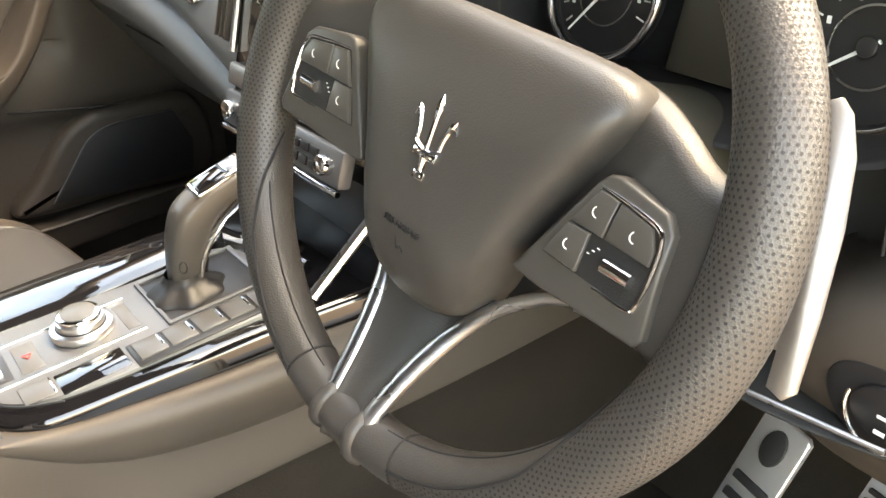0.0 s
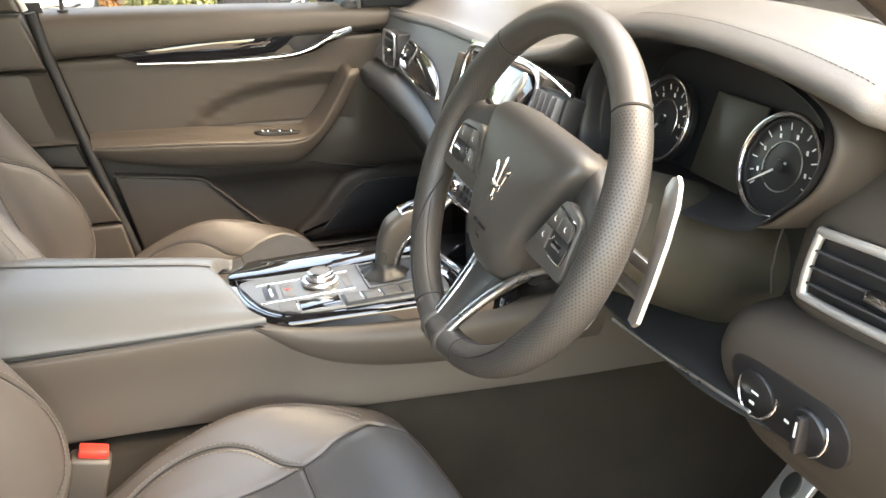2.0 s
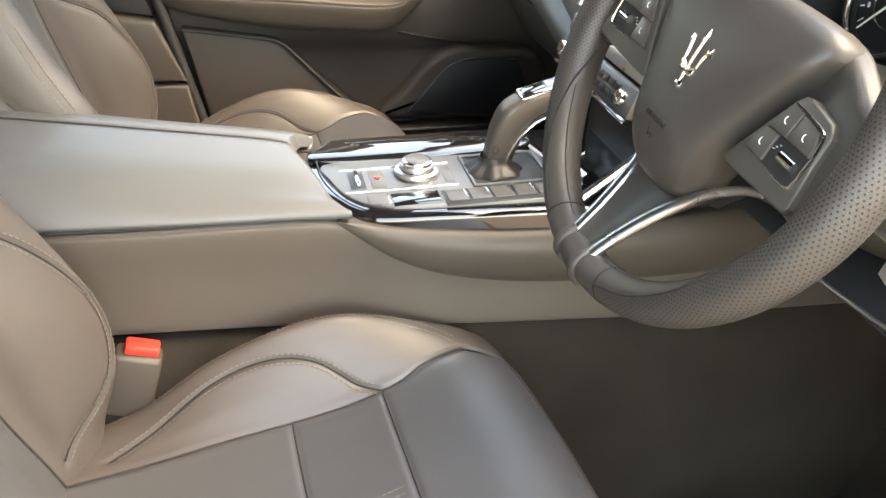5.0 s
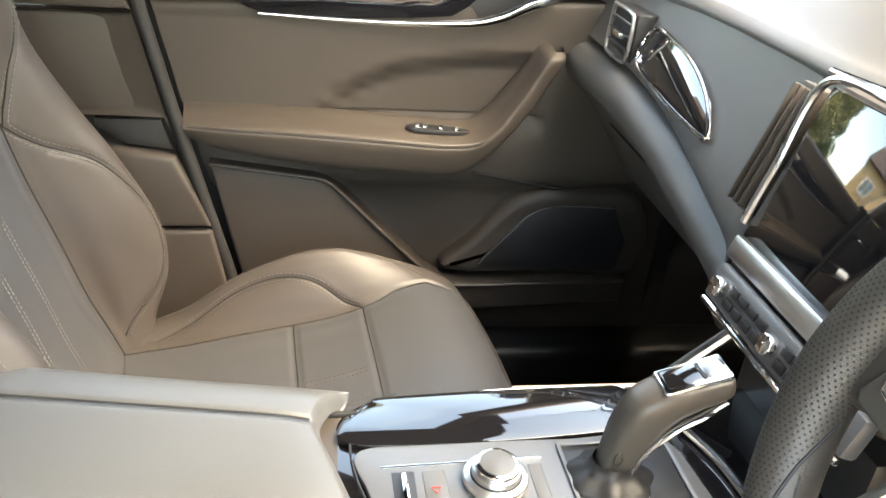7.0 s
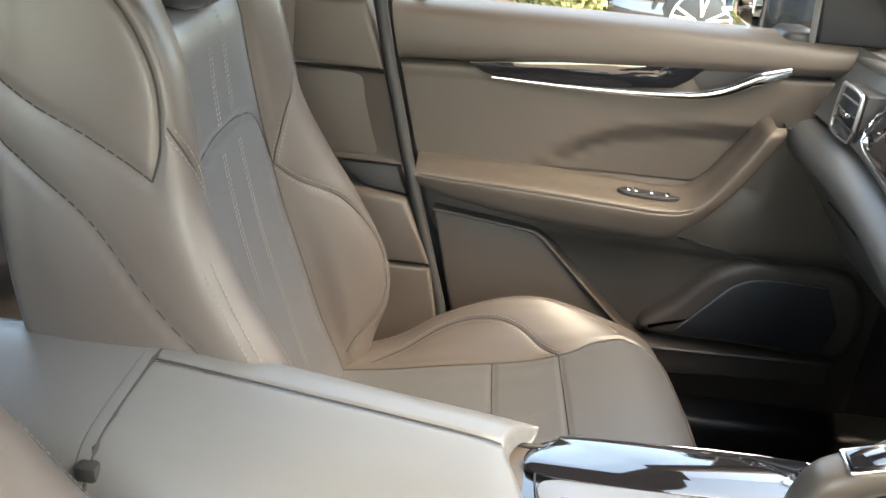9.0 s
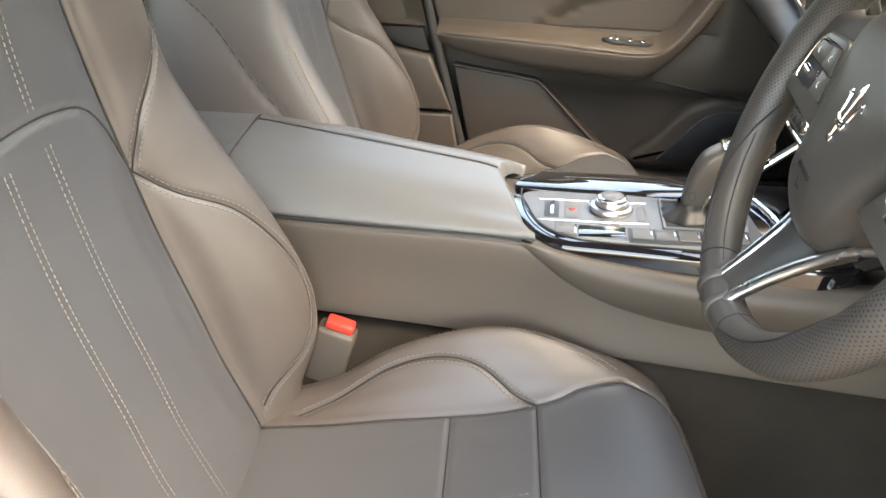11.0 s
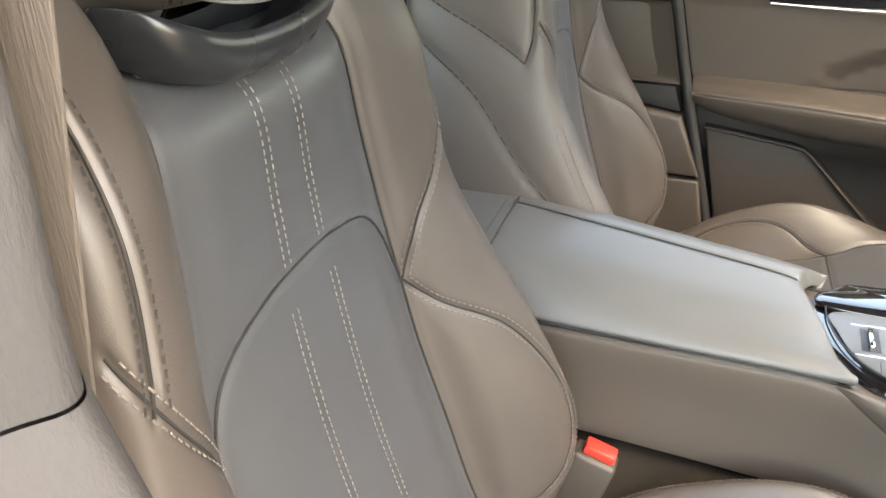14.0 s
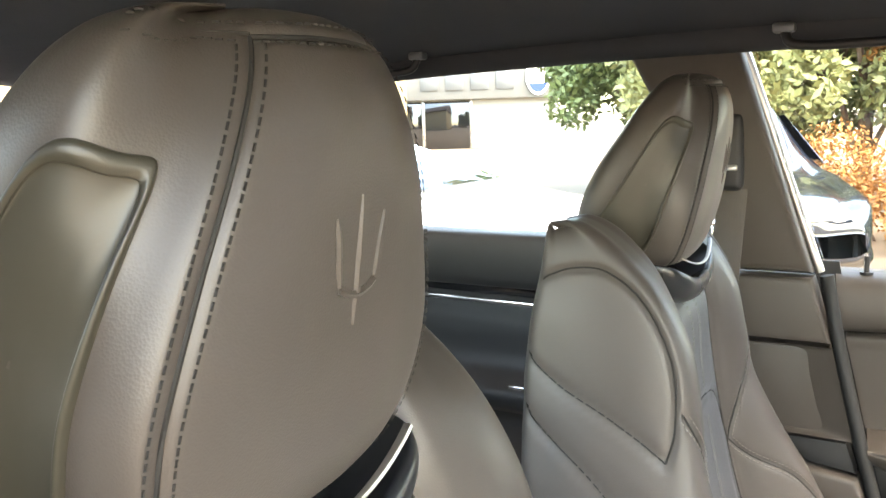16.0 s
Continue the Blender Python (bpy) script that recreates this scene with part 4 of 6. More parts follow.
for y, w, z in ((-0.198, 0.0150, 0.0100), (-0.185, 0.0155, 0.0110), (-0.168, 0.0160, 0.0060), (-0.146, 0.0190, -0.0030), (-0.122, 0.0250, -0.0130), (-0.098, 0.0340, -0.0240), (-0.074, 0.0480, -0.0330)):
    rows.append([(x * w, y, z - 0.0055 * (1 - x * x) - 0.001) for x in (-1, -0.7, -0.35, 0, 0.35, 0.7, 1)])
fork = Skin(rows).build("lower_spoke", WHEEL_HIDE, wheel, 30, 40, flip=False)
thick = fork.modifiers.new("thick", "SOLIDIFY")
thick.thickness, thick.offset = 0.012, 0
# Added black plate behind the hub: the shade in the hollow below the pads.
part("spoke_hollow_shade", prism([(-0.090, -0.040), (-0.062, -0.056), (-0.040, -0.086), (0.040, -0.086), (0.062, -0.056), (0.090, -0.040), (0.090, 0.060), (-0.090, 0.060)], lambda a, b, q: (a, b, -0.056 + q), 0.012, 0.003), BLACK, wheel)
# raised emblem of three prongs
em = []


def hub_z(x, y):
    return 0.0168 - 0.9 * x * x - 0.5 * max(0.0, -y) ** 2


for dx, lean_x, lo, hi in ((-0.0095, -0.006, 0.002, 0.021), (0.0, 0.0, -0.006, 0.031), (0.0095, 0.006, 0.002, 0.021)):
    path = [(dx + lean_x * q * q, lo + (hi - lo) * q, hub_z(dx, 0) + 0.0012) for q in np.linspace(0, 1, 10)]
    em.append(tube(path, np.concatenate([np.linspace(0.0011, 0.0015, 7), (0.0021, 0.0019, 0.0003)]), 6))
    tip = path[-2]
    for e in (-1, 1):
        em.append(tube([(tip[0], tip[1] + 0.001, tip[2]), (tip[0] + e * 0.0030, tip[1] - 0.0050, tip[2] - 0.0003)], [0.0011, 0.0003], 5))
em.append(tube([(q, -0.002 + 34 * q * q, hub_z(q, 0) + 0.0012) for q in np.linspace(-0.0098, 0.0098, 11)], 0.0017, 6))
em.append(block((0.019, 0.0050, 0.0030), (0, -0.0035, hub_z(0, 0) + 0.0008), 0.001))
em.append(tube([(0, -0.005, hub_z(0, 0) + 0.0012), (0, -0.013, hub_z(0, 0) + 0.0010)], [0.0024, 0.0012], 6))
em.append(block((0.0090, 0.0052, 0.0026), (0, -0.0155, hub_z(0, -0.0155) + 0.0006), 0.001))
part("emblem", join(*em), CHROME, hub, "chrome three-pronged emblem")


def word(text, size, at, parent, mat, turn=None, depth=0.0003):
    """Raised writing as a mesh part, centred at a place."""
    cu = bpy.data.curves.new("writing", "FONT")
    cu.body, cu.size, cu.extrude, cu.align_x, cu.align_y, cu.resolution_u = text, size, depth, "CENTER", "CENTER", 2
    tmp = new("writing", cu)
    me = bpy.data.meshes.new_from_object(tmp)
    bpy.data.objects.remove(tmp)
    me.transform(Matrix.Translation(at) @ (turn or Matrix()))
    me.materials.clear()
    me.materials.append(mat)
    ob = new("writing", me)
    ob.parent = parent
    return ob


word("SRS AIRBAG", 0.0058, (0, -0.047, 0.0166), hub, BLACK, depth=0.0012)
part("embossed_mark", tube([(-0.004, -0.054, 0.0152), (-0.002, -0.062, 0.0136), (0.001, -0.059, 0.0142), (0.004, -0.062, 0.0136)], 0.0005, 5), BLACK, hub)

# shift paddles and column
for s in (-1, 1):
    blade = [(0.155, 0.084), (0.157, 0.094), (0.163, 0.098), (0.170, 0.093), (0.180, 0.076), (0.190, 0.046), (0.199, 0.008), (0.206, -0.030), (0.202, -0.036), (0.193, -0.034), (0.184, 0.012), (0.170, 0.046)]
    pts = [(s * a, b) for a, b in blade]
    part("shift_paddle", prism(pts, lambda a, b, q: (a, b, -0.054 + q), 0.005, 0.0018), ALU, wheel, "brushed aluminium shift paddle")
    part("paddle_arm", block((0.060, 0.012, 0.010), (s * 0.160, 0.012, -0.058), 0.003), SATIN, wheel)
    part("paddle_arm", block((0.060, 0.012, 0.010), (s * 0.162, -0.012, -0.058), 0.003), SATIN, wheel)
rows = []
for z, r in ((-0.030, 0.050), (-0.05, 0.060), (-0.08, 0.068), (-0.12, 0.074), (-0.20, 0.080), (-0.27, 0.085), (-0.36, 0.088)):
    rows.append([(r * 1.05 * math.sin(a), r * 0.92 * math.cos(a) - 0.008, z) for a in np.linspace(0, 2 * np.pi, 16, endpoint=False)])
Skin(rows, around=True).build("column_shroud", COVER, wheel, 64, 40, flip=True, label="dark plastic column shroud")


# ---- dashboard ----
dash = thing("dashboard", "dark soft-touch dashboard with hooded instruments and chrome-trimmed vents", "dashboard", (0, 0, 0))
# upper pad: from the windscreen to the lip, over the whole width (x, lip y, lip z, rise of the hood)
rows = []
for x, ly, lz, hood in ((-0.82, 0.770, 0.782, 0.0), (-0.70, 0.774, 0.790, 0.0), (-0.50, 0.788, 0.797, 0.0), (-0.30, 0.788, 0.799, 0.0), (-0.17, 0.776, 0.804, 0.004), (-0.04, 0.765, 0.815, 0.012), (0.06, 0.775, 0.838, 0.020), (0.13, 0.778, 0.868, 0.024),
                        (0.22, 0.780, 0.893, 0.030), (0.34, 0.780, 0.902, 0.034), (0.46, 0.780, 0.897, 0.030), (0.55, 0.778, 0.886, 0.022), (0.585, 0.780, 0.878, 0.016), (0.600, 0.800, 0.868, 0.010), (0.612, 0.826, 0.856, 0.006), (0.640, 0, 0, 0), (0.68, 0, 0, 0), (0.75, 0, 0, 0), (0.82, 0, 0, 0)):
    if 0.605 < x < 0.62:
        rows.append([(x, 1.26, 0.855), (x, 1.12, 0.868), (x, 1.0, 0.874), (x, 0.915, 0.873), (x, 0.862, 0.866), (x, 0.842, 0.853), (x, 0.829, 0.835), (x, 0.828, 0.815), (x, 0.842, 0.800)])
        continue
    if x > 0.62:
        rows.append([(x, 1.26, 0.855), (x, 1.12, 0.868), (x, 1.0, 0.873), (x, 0.93, 0.871), (x, 0.885, 0.861), (x, 0.850, 0.843), (x, 0.828, 0.818), (x, 0.817, 0.792), (x, 0.812, 0.766)])
        continue
    rows.append([(x, 1.26, 0.855), (x, 1.12, 0.868), (x, 1.0, 0.868 + hood), (x, 0.90, 0.5 * (0.868 + lz) + float(np.interp(x, (0.45, 0.61), (0.022, 0.006))) + hood * 0.6), (x, 0.82, lz + 0.016), (x, ly + 0.012, lz + 0.008), (x, ly, lz - 0.004), (x, ly + 0.012, lz - 0.016), (x, ly + 0.06, lz - 0.022)])
upper = Skin(rows)
pad = upper.build("dash_pad", DASH, dash, 150, 190, label="grey grained dashboard top")
v, f = upper.stitches([[(4.55, k) for k in range(8, 13)]], away=(0.0,))
mesh_object("stitching", v, f, THREAD, pad, smooth=False)
# passenger face: a slope down from the top, then the padded roll
rows = []
for x, y0 in ((-0.82, -0.016), (-0.74, -0.012), (-0.6, -0.002), (-0.45, 0.002), (-0.30, 0.0), (-0.20, -0.010), (-0.15, -0.03)):
    zs = float(np.interp(x, (-0.70, -0.54, -0.40, -0.28, -0.15), (0.686, 0.678, 0.658, 0.634, 0.620)))
    slope = [(x, 0.757 + y0 + 0.42 * (z - 0.715), z) for z in (0.800, 0.775, 0.75, 0.72, 0.70, zs + 0.006)]
    rows.append(slope + [(x, slope[-1][1] + 0.012, zs), (x, 0.732 + y0, zs - 0.008), (x, 0.716 + y0, zs - 0.030), (x, 0.722 + y0, zs - 0.056), (x, 0.745 + y0, zs - 0.076), (x, 0.78, 0.548), (x, 0.815, 0.50), (x, 0.88, 0.43), (x, 1.05, 0.40)])
Skin(rows).build("glovebox_face", DASH, dash, 60, 150, label="sloping grey padded glovebox face")
part("glovebox_seam", tube([(-0.66, 0.752, 0.585), (-0.45, 0.762, 0.575), (-0.24, 0.765, 0.556)], 0.0016, 6), BLACK, dash)
# glossy inlay with its chrome border
inlay = [(-0.595, 0.748), (-0.52, 0.748), (-0.44, 0.736), (-0.375, 0.714), (-0.335, 0.684), (-0.40, 0.683), (-0.48, 0.687), (-0.592, 0.702)]
part("inlay", prism(inlay, lambda a, b, q: (a, 0.757 - q + 0.42 * (b - 0.715), b), 0.006, 0.002), PIANO, dash, "glossy black inlay")
part("chrome_border", tube(np.array([(a, 0.751 + 0.42 * (b - 0.715), b) for a, b in smooth_line(inlay, 60, True)]), 0.0026, 8, True), CHROME, dash)


VENT_GREY = material("vent_slat_plastic", (0.045, 0.045, 0.047), 0.35, vary=0.05)


def vent(name, x0, x1, z0, z1, y, bars, skew=0.0, group=""):
    """A vent set in the dashboard: dark box, slats, chrome frame and thumb tab."""
    v_ = part(name, block((x1 - x0, 0.04, z1 - z0), (0.5 * (x0 + x1), y + 0.026, 0.5 * (z0 + z1)), 0.004), BLACK, dash, "air vent with dark slats")
    loop = smooth_line([(x0, z0 + 0.01), (x0 + 0.008, z1 - 0.006), (x0 + 0.02, z1), (x1 - 0.015, z1 + skew), (x1, z1 - 0.012 + skew), (x1 - 0.004, z0 + 0.01 + skew), (x1 - 0.02, z0 + skew), (x0 + 0.015, z0)], 60, True)
    part("vent_frame", tube(np.array([(a, y, b) for a, b in loop]), 0.0046 if x0 > 0 else 0.0030, 10, True, up=(0, 1, 0)), BRIGHT if x0 > 0 else SATIN, v_)
    for k in range(bars):
        z = z0 + (z1 - z0) * (k + 1) / (bars + 1)
        part("slat", block((x1 - x0 - 0.008, 0.016, 0.0026), (0.5 * (x0 + x1), y + 0.006, z), 0.0008, turn=Matrix.Rotation(radians(-18), 4, "X") @ Matrix.Rotation(-math.atan(skew / (x1 - x0)), 4, "Y")), VENT_GREY if bars > 2 and x0 > 0 else SILVER, v_)
    for k in range(4):
        x = x0 + (x1 - x0) * (k + 1) / 5
        part("vane", block((0.0016, 0.012, z1 - z0 - 0.012), (x, y + 0.020, 0.5 * (z0 + z1)), 0), BLACK, v_)
    zt = z0 + (z1 - z0) * (bars // 2 + 1) / (bars + 1)
    part("thumb_tab", block((0.030, 0.014, 0.009), (0.5 * (x0 + x1) + 0.005, y - 0.001, zt), 0.002), CHROME, v_)
    return v_


vent("air_vent", 0.546, 0.712, 0.688, 0.756, 0.802, 3, 0.010)
vent("air_vent", -0.700, -0.610, 0.690, 0.762, 0.738, 3)
# panel round the driver's vent: its inner edge curls back beside the dials
rows = []
for s in (0.0, 0.03, 0.08, 0.16, 0.35, 0.65, 1.0):
    curl = 0.045 * max(0.0, 1 - s / 0.16) ** 2
    rows.append([(xl + (0.83 - xl) * s, y + curl, z) for xl, y, z in ((0.560, 0.872, 0.842), (0.545, 0.856, 0.828), (0.528, 0.838, 0.806), (0.512, 0.824, 0.785), (0.500, 0.816, 0.765), (0.489, 0.813, 0.740), (0.486, 0.811, 0.710), (0.486, 0.809, 0.685), (0.486, 0.812, 0.668), (0.486, 0.835, 0.652))])
Skin(rows).build("vent_surround", VINYL, dash, 90, 90)
part("panel_joint", tube([(0.4985, 0.812, 0.742), (0.497, 0.809, 0.715), (0.498, 0.807, 0.690), (0.499, 0.811, 0.666)], 0.0012, 6), RUBBER, dash)
# knee bolster with the switch plate
rows = []
for x, dz, dy in ((0.44, -0.035, 0.06), (0.462, -0.020, 0.018), (0.50, 0.002, 0.0), (0.58, 0.014, -0.002), (0.68, 0.026, 0.0), (0.82, 0.035, 0.01)):
    rows.append([(x, 0.86 + dy, 0.655 + dz), (x, 0.812 + dy, 0.654 + dz), (x, 0.786 + dy, 0.642 + dz), (x, 0.774 + dy, 0.615 + dz), (x, 0.780 + dy, 0.580 + dz * 0.8), (x, 0.795 + dy, 0.545 + dz * 0.5), (x, 0.815 + dy, 0.510 + dz * 0.3), (x, 0.85 + dy, 0.470), (x, 0.95, 0.44)])
Skin(rows).build("knee_bolster", VINYL, dash, 70, 80, label="padded panel below the vent")
oval = smooth_line([(0.500, 0.593), (0.512, 0.611), (0.545, 0.618), (0.60, 0.621), (0.640, 0.620), (0.656, 0.600), (0.650, 0.570), (0.625, 0.553), (0.57, 0.546), (0.525, 0.549), (0.505, 0.566)], 60, True)


def plate_y(x, z):
    return 0.780 + 0.10 * (0.608 - z) * 2 + 0.01 * (x - 0.5)


sw = part("switch_plate", prism(oval, lambda a, b, q: (a, plate_y(a, b) - q, b), 0.008, 0.002), BLACK, dash, "dark oval switch plate")
axis = Vector((0.0, -1.0, -0.20)).normalized()
c0 = Vector((0.541, plate_y(0.541, 0.582) - 0.009, 0.582))
part("start_button", disc(0.0235, 0.005, c0, axis, 48, 0.002), BLACK, sw, "round engine start button")
part("button_ring", tube(np.array([tuple(c0 + Vector((0.0262 * math.sin(a), -0.20 * -0.0262 * math.cos(a), 0.0262 * math.cos(a)))) for a in np.linspace(0, 2 * np.pi, 48, endpoint=False)]), 0.0016, 8, True, up=(0, 1, 0)), CHROME, sw)
for k, w in enumerate((0.0105, 0.0085, 0.0095)):
    part("button_print", block((w, 0.0006, 0.0022), tuple(c0 + axis * 0.0030 + Vector((0, 0.2 * (0.006 - 0.0034 * k), 0.006 - 0.0034 * k))), 0), WHITE_INK, sw, smooth=False)
part("button_print", block((0.0070, 0.0006, 0.0030), tuple(c0 + axis * 0.0030 + Vector((0, -0.2 * 0.011, -0.011))), 0), WHITE_INK, sw, smooth=False)
c1 = Vector((0.612, plate_y(0.612, 0.585) - 0.009, 0.585))
dial = part("light_switch", disc(0.0225, 0.010, c1, axis, 40, 0.003), BLACK, sw, "rotary light switch")
part("dial_grip", block((0.008, 0.016, 0.040), tuple(c1 + axis * 0.010), 0.003, 2), BLACK, dial)
part("dial_ring", tube(np.array([tuple(c1 + axis * 0.004 + Vector((0.0235 * math.sin(a), 0.0047 * math.cos(a), 0.0235 * math.cos(a)))) for a in np.linspace(-0.5, 2.6, 30)]), 0.0011, 6, up=(0, 1, 0)), CHROME, dial)
part("dial_mark", block((0.002, 0.0006, 0.016), tuple(c1 + axis * 0.0185 + Vector((0, 0, 0.008))), 0), WHITE_INK, dial, smooth=False)
for k, a in enumerate((-1.9, -1.2, -0.6, 0.0, 0.6)):
    part("switch_symbol", block((0.006, 0.0006, 0.003), tuple(c1 + Vector((0.030 * math.sin(a), 0.0055 * math.cos(a) + 0.0015, 0.030 * math.cos(a)))), 0), WHITE_INK, sw, smooth=False)
# panel under the column, with its bright lower strip
rows = []
for x, d in ((0.10, 0.0), (0.2, 0.0), (0.34, 0.0), (0.47, 0.0), (0.56, 0.02)):
    rows.append([(x, 0.93, 0.71), (x, 0.92 + d, 0.66), (x, 0.90 + d, 0.60), (x, 0.86 + d, 0.562), (x, 0.775 + d, 0.549), (x, 0.775 + d, 0.538), (x, 0.88, 0.49), (x, 1.1, 0.44)])
Skin(rows).build("column_panel", RUBBER, dash, 40, 60)
part("bright_strip", tube([(0.30, 0.758, 0.543), (0.42, 0.758, 0.553), (0.55, 0.762, 0.567)], 0.0022, 8), SATIN, dash)
# instrument binnacle: a dark tunnel with two dials
loop = [(0.168, 0.726), (0.150, 0.77), (0.165, 0.835), (0.23, 0.872), (0.34, 0.884), (0.46, 0.878), (0.540, 0.850), (0.545, 0.80), (0.512, 0.757), (0.485, 0.737), (0.42, 0.724), (0.34, 0.720), (0.24, 0.720)]
cx, cz = 0.345, 0.78
rows = []
for y, s in ((0.775, 1.04), (0.785, 1.0), (0.82, 0.98), (0.868, 0.95), (0.872, 0.90), (0.874, 0.02)):
    rows.append([(cx + (x - cx) * s, y + 0.16 * (z - cz), cz + (z - cz) * s) for x, z in loop])
Skin(rows, around=True).build("instrument_binnacle", BLACK, dash, 110, 50, label="dark hooded instrument well")
rows = []
for s, y in ((0.985, 0.806), (0.995, 0.797), (1.02, 0.794), (1.05, 0.800), (1.08, 0.822), (1.10, 0.850)):
    rows.append([(cx + (x - cx) * s, y + 0.10 * (z - cz), cz + (z - cz) * (s if z < cz else 1.02)) for x, z in loop])
Skin(rows, around=True).build("binnacle_lip", VINYL, dash, 110, 30, flip=True)
face = Vector((0, -0.965, 0.26)).normalized()
for gx, gz, ang in ((0.232, 0.774, 218), (0.445, 0.777, 232)):
    gc = Vector((gx, 0.852, gz))
    side, high = Vector((1, 0, 0)), Vector((0, 0.26, 0.965))
    g = part("gauge", disc(0.050, 0.012, gc, face, 56, 0.002), BLACK, dash, "round dial with white ticks and a needle")
    circ = lambda r, lift: np.array([tuple(gc + side * r * math.sin(a) + high * r * math.cos(a) + face * lift) for a in np.linspace(0, 2 * np.pi, 64, endpoint=False)])
    part("gauge_ring", tube(circ(0.0535, 0.012), 0.0032, 10, True, up=tuple(face)), CHROME, g)
    part("gauge_tunnel", tube(circ(0.0500, 0.006), 0.0024, 8, True, up=tuple(face)), BLACK, g)
    part("inner_ring", tube(circ(0.026, 0.0068), 0.0008, 6, True, up=tuple(face)), SATIN, g)
    for k in range(13):
        a = radians(-130 + k * 20)
        p = gc + side * 0.041 * math.sin(a) + high * 0.041 * math.cos(a) + face * 0.0066
        part("tick", block((0.0012, 0.0005, 0.0055 if k % 2 else 0.008), tuple(p), 0, turn=Matrix.Rotation(a, 4, "Y")), WHITE_INK, g, smooth=False)
    for k in range(6):
        a = radians(-110 + k * 40)
        p = gc + side * 0.033 * math.sin(a) + high * 0.033 * math.cos(a) + face * 0.0066
        part("numeral", block((0.0030, 0.0004, 0.0048), tuple(p), 0), WHITE_INK, g, smooth=False)
    d = (side * math.sin(radians(ang)) + high * math.cos(radians(ang)))
    part("needle", tube([tuple(gc - d * 0.008 + face * 0.010), tuple(gc + d * 0.044 + face * 0.010)], [0.0016, 0.0008], 6), WHITE_INK, g)
    part("needle_cap", disc(0.007, 0.006, gc + face * 0.010, face, 24, 0.002), BLACK, g)
part("center_display", block((0.088, 0.004, 0.10), (0.3385, 0.862, 0.775), 0.002, turn=Matrix.Rotation(radians(-15), 4, "X")), COVER, dash, "unlit display between the dials")
# centre stack: screen in a bright frame, climate panel, tall vent
lean = Matrix.Rotation(radians(-17), 4, "X")
SC = Vector((-0.022, 0.712, 0.730))


def on_stack(x, h, out=0.0):
    return SC + lean.to_3x3() @ Vector((x, -out, h))


def stack_block(name, w, t, h, x, z, out, mat, label="", bevel=0.002, parent=dash):
    return part(name, block((w, t, h), tuple(on_stack(x, z, out)), bevel, turn=lean), mat, parent, label)


stack_block("stack_body", 0.246, 0.06, 0.20, 0.0, -0.012, -0.034, VINYL, "padded surround of the screen", 0.012)
screen = stack_block("touch_screen", 0.232, 0.006, 0.152, 0.002, 0.006, 0.0, PIANO, "glossy dark touch screen")
frame_loop = smooth_line([tuple(on_stack(x, z, 0.004)) for x, z in ((-0.121, -0.060), (-0.123, 0.0), (-0.120, 0.084), (0.0, 0.090), (0.122, 0.084), (0.124, 0.0), (0.122, -0.060))], 70)
part("screen_frame", tube(frame_loop, 0.0042, 8, up=(0, 1, 0)), SATIN, screen)
stack_block("screen_bar", 0.238, 0.010, 0.024, 0.006, -0.080, 0.006, SATIN, "broad satin metal bar under the screen", 0.004)
climate = stack_block("climate_panel", 0.226, 0.016, 0.036, 0.010, -0.113, 0.008, SILVER, "climate control panel", 0.004)
for k in range(3):
    part("climate_knob", disc(0.0095, 0.012, on_stack(-0.082 + 0.092 * k, -0.113, 0.020), lean.to_3x3() @ Vector((0, -1, 0)), 28, 0.002), CHROME, climate)
for k in range(8):
    part("climate_key", block((0.014, 0.003, 0.009), tuple(on_stack(-0.062 + 0.0165 * k + (0.026 if k > 3 else 0), -0.107, 0.017)), 0.001, turn=lean), BLACK, climate)
    part("climate_key", block((0.014, 0.003, 0.009), tuple(on_stack(-0.062 + 0.0165 * k + (0.026 if k > 3 else 0), -0.120, 0.017)), 0.001, turn=lean), BLACK, climate)
part("chrome_line", tube([tuple(on_stack(-0.100, -0.135, 0.014)), tuple(on_stack(0.122, -0.135, 0.014))], 0.003, 8), CHROME, climate)
for side in (-1, 1):
    tall = part("stack_vent", block((0.034 if side < 0 else 0.075, 0.03, 0.13), tuple(on_stack(side * (0.146 if side < 0 else 0.170), 0.01, -0.016)), 0.004, turn=lean), VINYL if side < 0 else BLACK, dash, "slatted side vent of the centre stack")
    for k in range(3 if side < 0 else 5):
        part("slat", block((0.0028, 0.02, 0.12), tuple(on_stack(side * (0.135 + 0.010 * k if side < 0 else 0.140 + 0.015 * k), 0.01, 0.0)), 0.001, turn=lean), SILVER if side > 0 else VINYL, tall)
part("chrome_top", tube(smooth_line([tuple(on_stack(-0.128, 0.092, 0.002)), tuple(on_stack(0.0, 0.098, 0.0)), tuple(on_stack(0.13, 0.092, 0.0)), tuple(on_stack(0.215, 0.078, -0.002))], 30), 0.0032, 8), CHROME, dash)
part("stack_base", block((0.20, 0.08, 0.09), (-0.02, 0.755, 0.535), 0.01), BLACK, dash)
part("ignition_tray", block((0.18, 0.10, 0.02), (-0.02, 0.69, 0.498), 0.005), RUBBER, dash)

